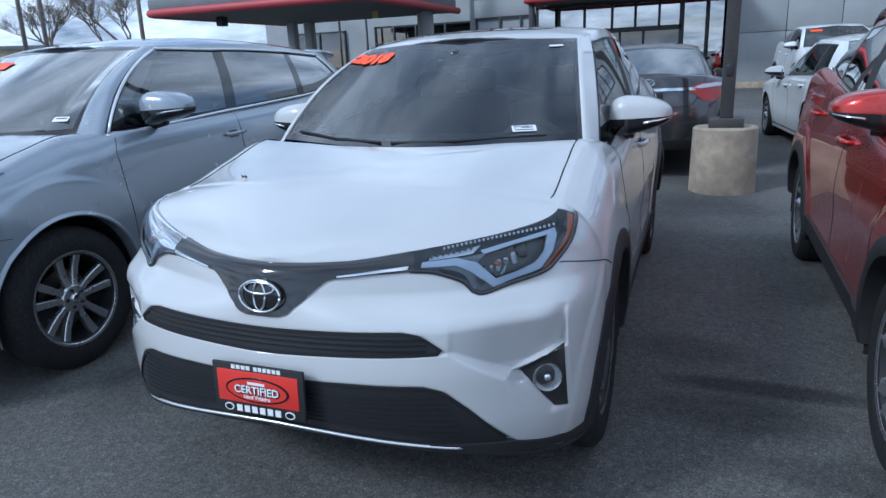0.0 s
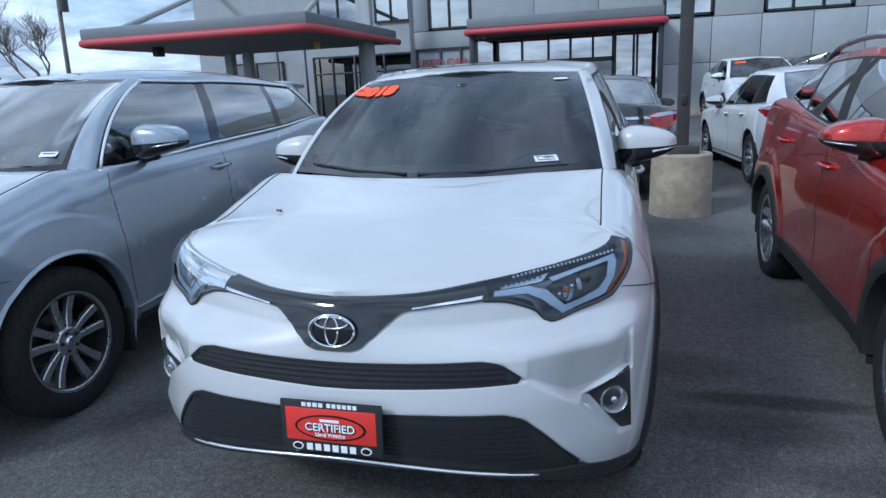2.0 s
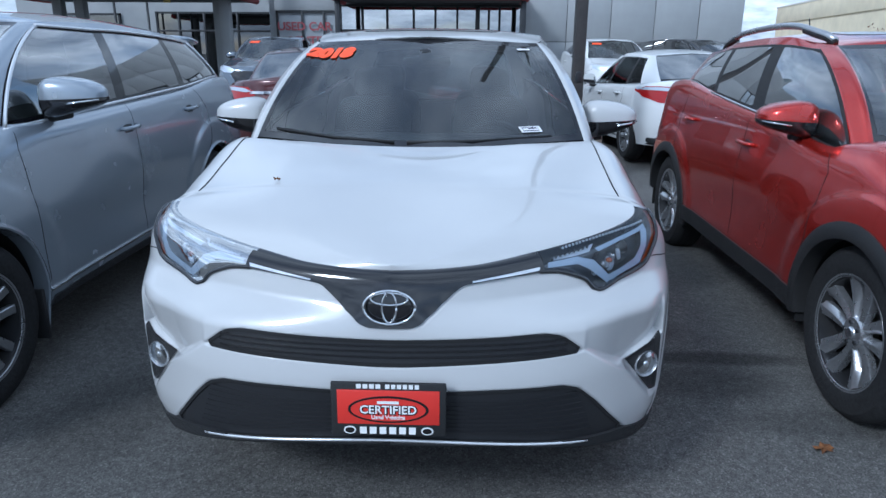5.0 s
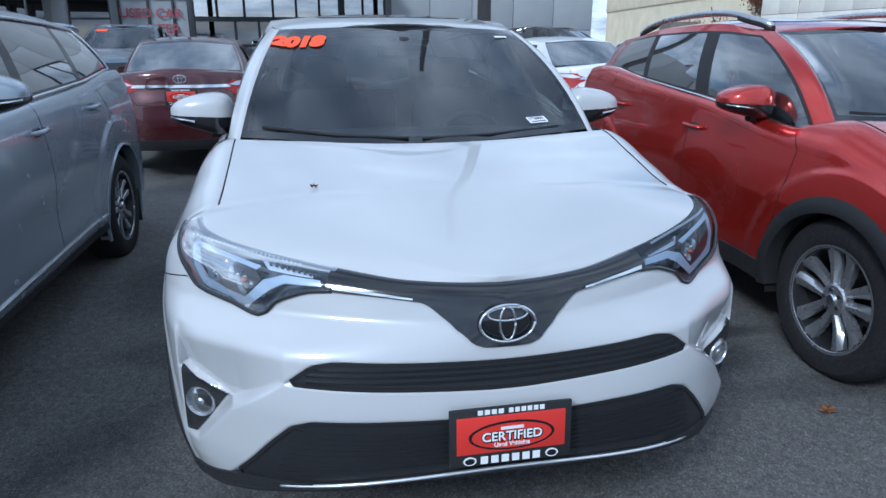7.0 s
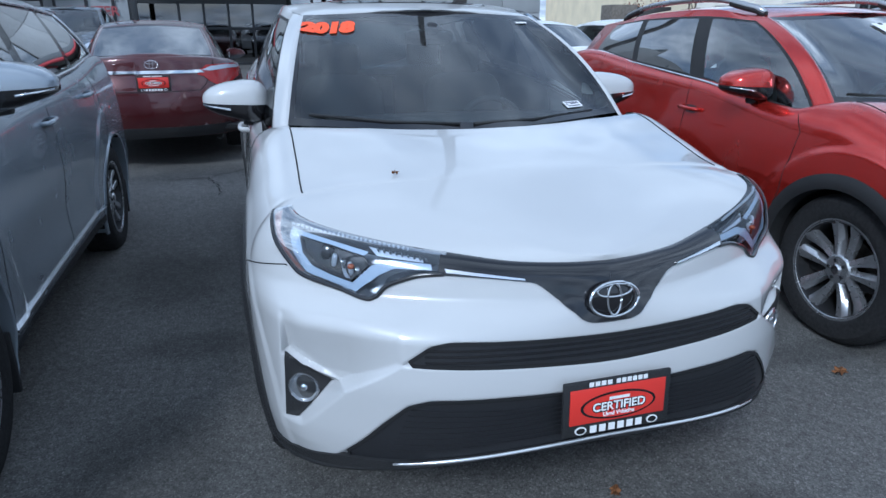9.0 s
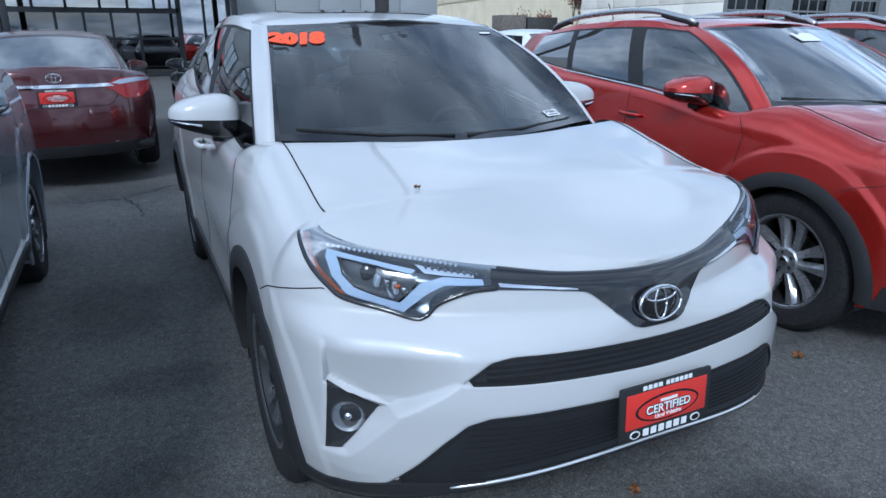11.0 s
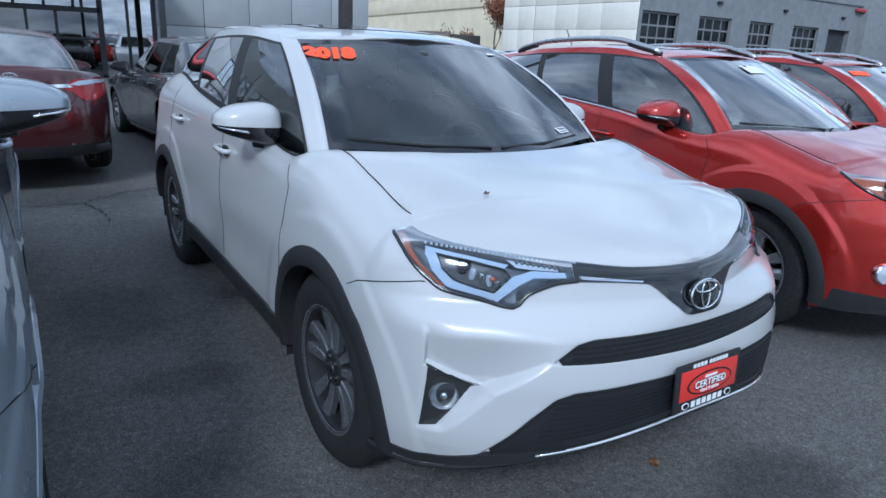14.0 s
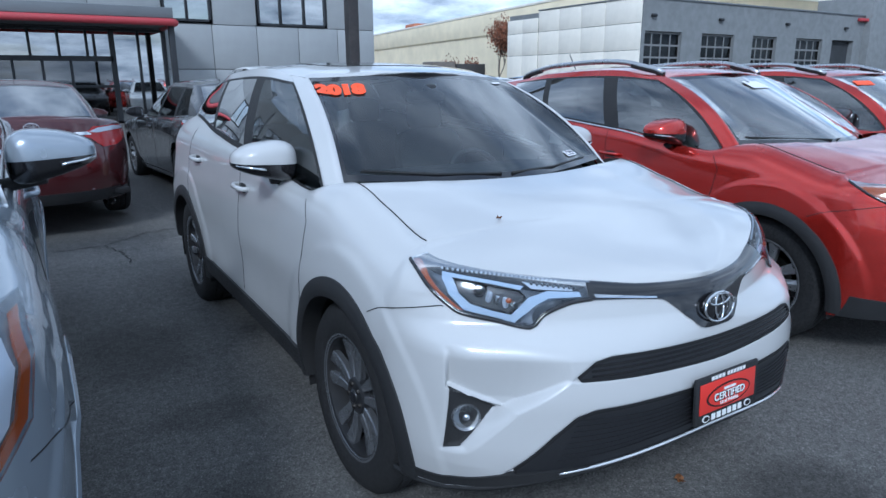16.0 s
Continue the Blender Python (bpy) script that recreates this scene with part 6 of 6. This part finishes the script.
glazing("window_7", "shop window under the drive-through canopy", -15.7, -13.2, .9, 2.98, [-14.5], (), PRIVACY, 23.93)
glazing("window_8", "dark shop front under the drive-through canopy", -11.8, -7.2, .45, 3.05, [-10.9, -9.9, -8.6], [2.35], PRIVACY, 23.93)
glazing("window_9", "upper window behind the canopy struts", -11.4, -9.6, 4.25, 6.3, [-10.5], (), STORE_GLASS, 23.93)
glazing("window_10", "upper window behind the canopy struts", -8.9, -7.4, 4.25, 6.3, [-8.2], (), STORE_GLASS, 23.93)

# ---- service wing ----
wing = thing("wall_service", "service building with white panels and a dark grey garage front", "wall", kind="structure")
part("masonry", boxes((22.05, 19.1, 0, 42.6, 19.4, 1.0), (22.05, 19.1, 3.68, 42.6, 19.4, 5.06), (22.05, 19.4, 0, 22.3, 28.7, 5.0), (22.05, 19.4, 4.9, 42.6, 28.7, 5.0),
                      *[(a, 19.1, 1.0, b, 19.4, 3.68) for a, b in ((22.05, 22.24), (24.76, 26.22), (28.74, 30.26), (32.36, 34.18), (36.75, 37.74), (40.03, 42.6))]), WALL_GREY, wing, "dark grey block wall")
west = pose(21.95, 28.7, 0, 0, 0, -90)
for i in range(4):
    for z0, z1 in ((.4, 2.85), (2.85, 4.02), (4.02, 5.08)):
        panel(1.6 * i + 2.6, 1.6 * i + 4.2 + (.6 if i == 3 else 0), z0, z1, PANEL_WHITE, wing, west)
for i in range(2):
    for z0, z1 in ((.4, 2.85), (2.85, 4.02), (4.02, 4.75)):
        panel(1.3 * i, 1.3 * i + 1.3, z0, z1, PANEL_WHITE, wing, west @ Matrix.Translation((0, -.06, 0)))
part("coping", boxes((21.93, 19.04, 5.06, 42.72, 19.42, 5.14), (21.91, 19.43, 5.08, 22.07, 26.1, 5.14), bevel=.01), ROOF_GREY, wing)
part("red_trim", boxes((40.14, 18.85, 4.78, 42.83, 19.09, 4.95), bevel=.03), RED_TRIM, wing)
part("end_tower", boxes((40.96, 18.7, 0, 46.11, 22, 6.2), bevel=.02), WALL_GREY, wing)
for x in (22.71, 27.51, 33.12, 38.97):
    part("wall_lamp", moved(blob(.16, .09, .07, .5, .5), pose(x, 19.03, 4.35)), MULLION, wing)
for n, (a, b) in enumerate(((22.24, 24.76), (26.22, 28.74), (30.26, 32.36), (34.18, 36.75))):
    d = thing("garage_door_%d" % (n + 1), "glazed sectional garage door with grey frame", "garage door", kind="structure")
    # Near-black sheet stands for the unlit space behind the door.
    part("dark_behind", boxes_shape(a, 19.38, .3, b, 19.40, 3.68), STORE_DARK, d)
    for i in range(5):
        x = a + (b - a) * i / 4
        part("stile", boxes((x - .035, 19.24, .35, x + .035, 19.30, 3.66)), DOOR_GREY, d)
    for j in range(7):
        z = .38 + .54 * j
        part("rail", boxes((a, 19.235, z - .04, b, 19.305, z + .04)), DOOR_GREY, d)
    for i in range(4):
        for j in range(6):
            part("pane", boxes_shape(a + (b - a) * i / 4 + .035, 19.26, .42 + .54 * j, a + (b - a) * (i + 1) / 4 - .035, 19.27, .88 + .54 * j), REAR_GLASS, d)
d = thing("garage_door_5", "garage doorway filled with a near-black sheet for its unlit inside", "garage door", kind="structure")
# A near-black sheet fills the opening in place of its inner shade.
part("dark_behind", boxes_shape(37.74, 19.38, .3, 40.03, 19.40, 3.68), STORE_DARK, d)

# ---- far buildings ----
far = thing("warehouse", "long cream rendered warehouse in the distance", "building", pose(28.9, 37.6, 0, 0, 0, math.degrees(math.atan2(33.7, 4.7))))
part("wall", boxes((-12, -26, 0, 36, 0, 6.4)), CREAM, far)
part("upper_band", boxes((-12, -26.1, 4.9, 36, .12, 6.45), bevel=.03), CREAM, far)
part("roof_edge", boxes((-12.1, -26.2, 6.45, 36.1, .16, 6.62), bevel=.02), PANEL_WHITE, far)
part("roof_unit", boxes((14, -12, 6.6, 18, -8, 7.9), bevel=.05), PANEL, far)
part("roof_unit", boxes((31, -9, 6.6, 34, -5, 8.0), bevel=.05), BRICK, far)
brick = thing("brick_building", "orange brick building in the distance", "building", pose(20, 84, 0))
part("wall", boxes((0, 0, 0, 14, 10, 7.6)), BRICK, brick)
part("roof_edge", boxes((-.15, -.15, 7.4, 14.15, 10, 7.9), bevel=.03), CREAM, brick)
for i in range(4):
    part("window", boxes((1.2 + 3.2 * i, -.06, 3.2, 2.8 + 3.2 * i, .02, 5.6)), STORE_DARK, brick)
house = thing("house", "low tan house at the far edge of the car park", "building", pose(-40, 27, .3, 0, 0, 50))
part("wall", boxes((-5, -3, 0, 5, 3, 3.0)), CREAM, house)
rv = [(-5.4, -3.5, 3.0), (5.4, -3.5, 3.0), (5.4, 3.5, 3.0), (-5.4, 3.5, 3.0), (-4, 0, 3.35), (4, 0, 3.35)]
part("roof", (rv, [(0, 1, 5, 4), (2, 3, 4, 5), (1, 2, 5), (3, 0, 4), (3, 2, 1, 0)]), STORE_DARK, house)


# ---- trees and poles ----
def bare_tree(name, label, at, height, seed, leaf=None, leaves=0, spread=.55, trunk=.13, top=5):
    rnd = random.Random(seed)
    tree = thing(name, label, "tree", at)
    limbs = []

    def grow(p, d, length, r, depth):
        pts = [p]
        for i in range(4):
            d = (d + Vector((rnd.uniform(-.16, .16), rnd.uniform(-.16, .16), rnd.uniform(-.02, .12)))).normalized()
            pts.append(pts[-1] + d * length / 4)
        limbs.append((depth, pts, r))
        if depth < top:
            for _ in range(3 if depth < 2 else 4):
                k = rnd.randint(2, 4)
                nd = (d + Vector((rnd.gauss(0, spread), rnd.gauss(0, spread), rnd.uniform(-.1, .4)))).normalized()
                grow(pts[k], nd, length * rnd.uniform(.60, .80), r * (.60 if depth < 2 else .55), depth + 1)

    grow(Vector((0, 0, -.1)), Vector((0, 0, 1)), height * .34, trunk, 0)
    shapes, twigs, tips = [], [], []
    for depth, pts, r in limbs:
        sides = 8 if depth < 2 else 3
        bm = tube(pts, lambda t, r=r: r * (1 - .45 * t), sides)
        bm.verts.index_update()
        sh = ([tuple(v.co) for v in bm.verts], [tuple(v.index for v in f.verts) for f in bm.faces])
        bm.free()
        (shapes if depth < 3 else twigs).append(sh)
        if depth >= 3:
            tips += pts[1:]
    part("trunk", joined(*shapes), BARK, tree, "brown tapered trunk with limbs")
    tagged(part("bare_crown", joined(*twigs), BARK, tree, "fine leafless branches"), kind="stuff")
    if leaves:
        v, f = [], []
        for _ in range(leaves):
            c = rnd.choice(tips) + Vector((rnd.gauss(0, .18), rnd.gauss(0, .18), rnd.gauss(0, .18)))
            e = Euler((rnd.uniform(0, 6), rnd.uniform(0, 6), rnd.uniform(0, 6))).to_matrix()
            s = rnd.uniform(.05, .12)
            o = len(v)
            v += [tuple(c + e @ Vector(q) * s) for q in ((-1, 0, 0), (0, -.5, .15), (1, 0, 0), (0, .5, .15))]
            f.append((o, o + 1, o + 2, o + 3))
        part("crown", (v, f), leaf, tree, "crown of small rusty leaves")
    return tree


bare_tree("bare_tree", "tall leafless tree against the sky", pose(-54, 51.5, .5), 13, 11, trunk=.27, top=6)
bare_tree("bare_tree", "spreading leafless tree behind the canopy", pose(-50, 76, .5), 11, 23, RUST_LEAF, 500, trunk=.30)
bare_tree("bare_tree", "leafless tree at the car park edge", pose(-74, 61, .5), 13, 31, trunk=.27, top=6)
bare_tree("bare_tree", "leafless tree in the distance", pose(-41, 80, .5), 9, 47, RUST_LEAF, 900, trunk=.28)
bare_tree("autumn_tree", "small tree with rusty brown leaves by a wall", pose(24.0, 32.2, .4), 5.6, 5, RUST_LEAF, 2600, .42, .07)
bare_tree("autumn_shrub", "low rusty shrub by the far wall", pose(22.6, 33.5, .4), 2.6, 8, RUST_LEAF, 1400, .6, .05)
bare_tree("autumn_shrub", "low rusty shrub by the far wall", pose(21.4, 34.5, .4), 2.4, 9, RUST_LEAF, 1200, .6, .05)
for x, y, h, arm in ((-29.5, 21.5, 11, 0), (-28.2, 21.6, 10, 1), (-24.0, 23.4, 8.0, 1)):
    p = thing("utility_pole", "weathered wooden utility pole with a cross arm", "utility pole", pose(x, y, .2, 0, 2))
    part("pole", tube([(0, 0, 0), (0, 0, h)], lambda t: .115 - .035 * t, 10), WOOD_POLE, p)
    if arm:
        part("cross_arm", boxes((-.9, -.06, h - 1.2, .9, .06, h - 1.05)), WOOD_POLE, p)
        part("transformer", lathe([(.001, .5), (.2, .48), (.2, -.3), (.001, -.32)], 16, "z"), POLE_PAINT, p, at=pose(.25, 0, h - 2.2))
truck = thing("pallet_stack", "dark crates stacked by the far wall", "crates", pose(20.6, 31.0, .38))
part("crate", boxes((-1.0, -.6, 0, 1.0, .6, 2.1), bevel=.04), POLE_PAINT, truck)
part("pallet", boxes((-2.6, -.6, 1.0, -1.1, .6, 2.2), bevel=.03), WOOD_POLE, truck)


# ---- more parked cars ----
def plain_suv(at, colour, label, sticker=False):
    s = dict(COMPACT_SUV)
    s.update(style="ten", dents=[], cells=(40, 70, 24), rows=40, low=[(0, .30), (1, .27), (1.3, .32), (2, .38), (3, .34)])
    car = thing("suv", label, "car", at, group="cars by the showroom")
    body, cab, trees = add_skin(car, s, colour, CHROME)
    add_suv_sides(car, body, s)
    both = lambda poly: poly + [(-x, z) for x, z in poly[::-1] if x > 0]
    part("grille", body.patch(both([(0, .92), (.45, .93), (.55, .86), (.45, .70), (0, .70)]), "front", .004, .01), GLOSS_BLACK, car)
    part("lower_grille", body.patch(both([(0, .60), (.55, .60), (.62, .48), (0, .46)]), "front", .004, .01), PLASTIC, car)
    for sx in (1, -1):
        f = (lambda q: q) if sx > 0 else mirrored
        part("headlamp", body.patch(f([(.46, .95), (.60, 1.01), (.82, 1.04), (.83, .95), (.70, .89), (.52, .89)]), "front", .006, .01, .04, trees), LAMP_WHITE, car)
        part("tail_lamp", body.patch(f([(.55, 1.06), (.80, 1.10), (.85, 1.0), (.80, .88), (.62, .90)]), "rear", .006, .01, .05), RED_LENS, car)
    add_handles(car, body, [(1.30, 1.035), (2.36, 1.085)], colour)
    if sticker:
        part("orange_sticker", boxes_shape(-.12, -.05, 0, .12, .05, .001), ORANGE, car, "orange sticker", sit([trees[-1]], body, -.40, 1.53, .004))
    return car


plain_suv(pose(4.07, 14.45, ground_z(15), 0, 0, 3), PEARL, "white SUV parked by the showroom wall", True)
plain_suv(pose(-4.2, 12.3, ground_z(13), 0, 0, 4), GREY_BLUE, "dark blue-grey SUV parked before the showroom", True)
plain_suv(pose(7.4, 15.8, ground_z(17), 0, 0, 30), CHARCOAL, "black SUV parked by the showroom wall")
sedan(facing_away(5.7, 6.8, 3), PEARL, "white sedan parked behind the red SUV")
sedan(facing_away(8.5, 8.2, 3), CHARCOAL, "dark sedan parked further along the row")

# ---- leaves ----
def leaf(at, w, label, seed):
    rnd = random.Random(seed)
    n = 14
    rim = [(w * (1 if i % 2 else .62) * rnd.uniform(.8, 1.1) * math.cos(2 * math.pi * i / n), w * .6 * (1 if i % 2 else .62) * math.sin(2 * math.pi * i / n), rnd.uniform(.002, .016)) for i in range(n)]
    v = [(0, 0, .008)] + rim + [(x, y, z - .002) for x, y, z in rim] + [(0, 0, .006)]
    f = [(0, 1 + i, 1 + (i + 1) % n) for i in range(n)] + [(2 * n + 1, n + 1 + (i + 1) % n, n + 1 + i) for i in range(n)] + [(1 + i, n + 1 + i, n + 1 + (i + 1) % n, 1 + (i + 1) % n) for i in range(n)]
    return solid("dry_leaf", (v, f), LEAF, label, "leaf", "dry leaves", m=at)


leaf(pose(1.68, -.25, .004, 0, 0, 20), .055, "brown dry leaf lying on the asphalt", 1)
leaf(pose(.23, -.70, .004, 0, 0, 60), .035, "brown dry leaf lying on the asphalt", 2)
leaf(Matrix.Translation(HOOD_LEAF + Vector((0, 0, .003))) @ pose(0, 0, 0, 8, 0, 15), .014, "tiny brown leaf on the white bonnet", 4)
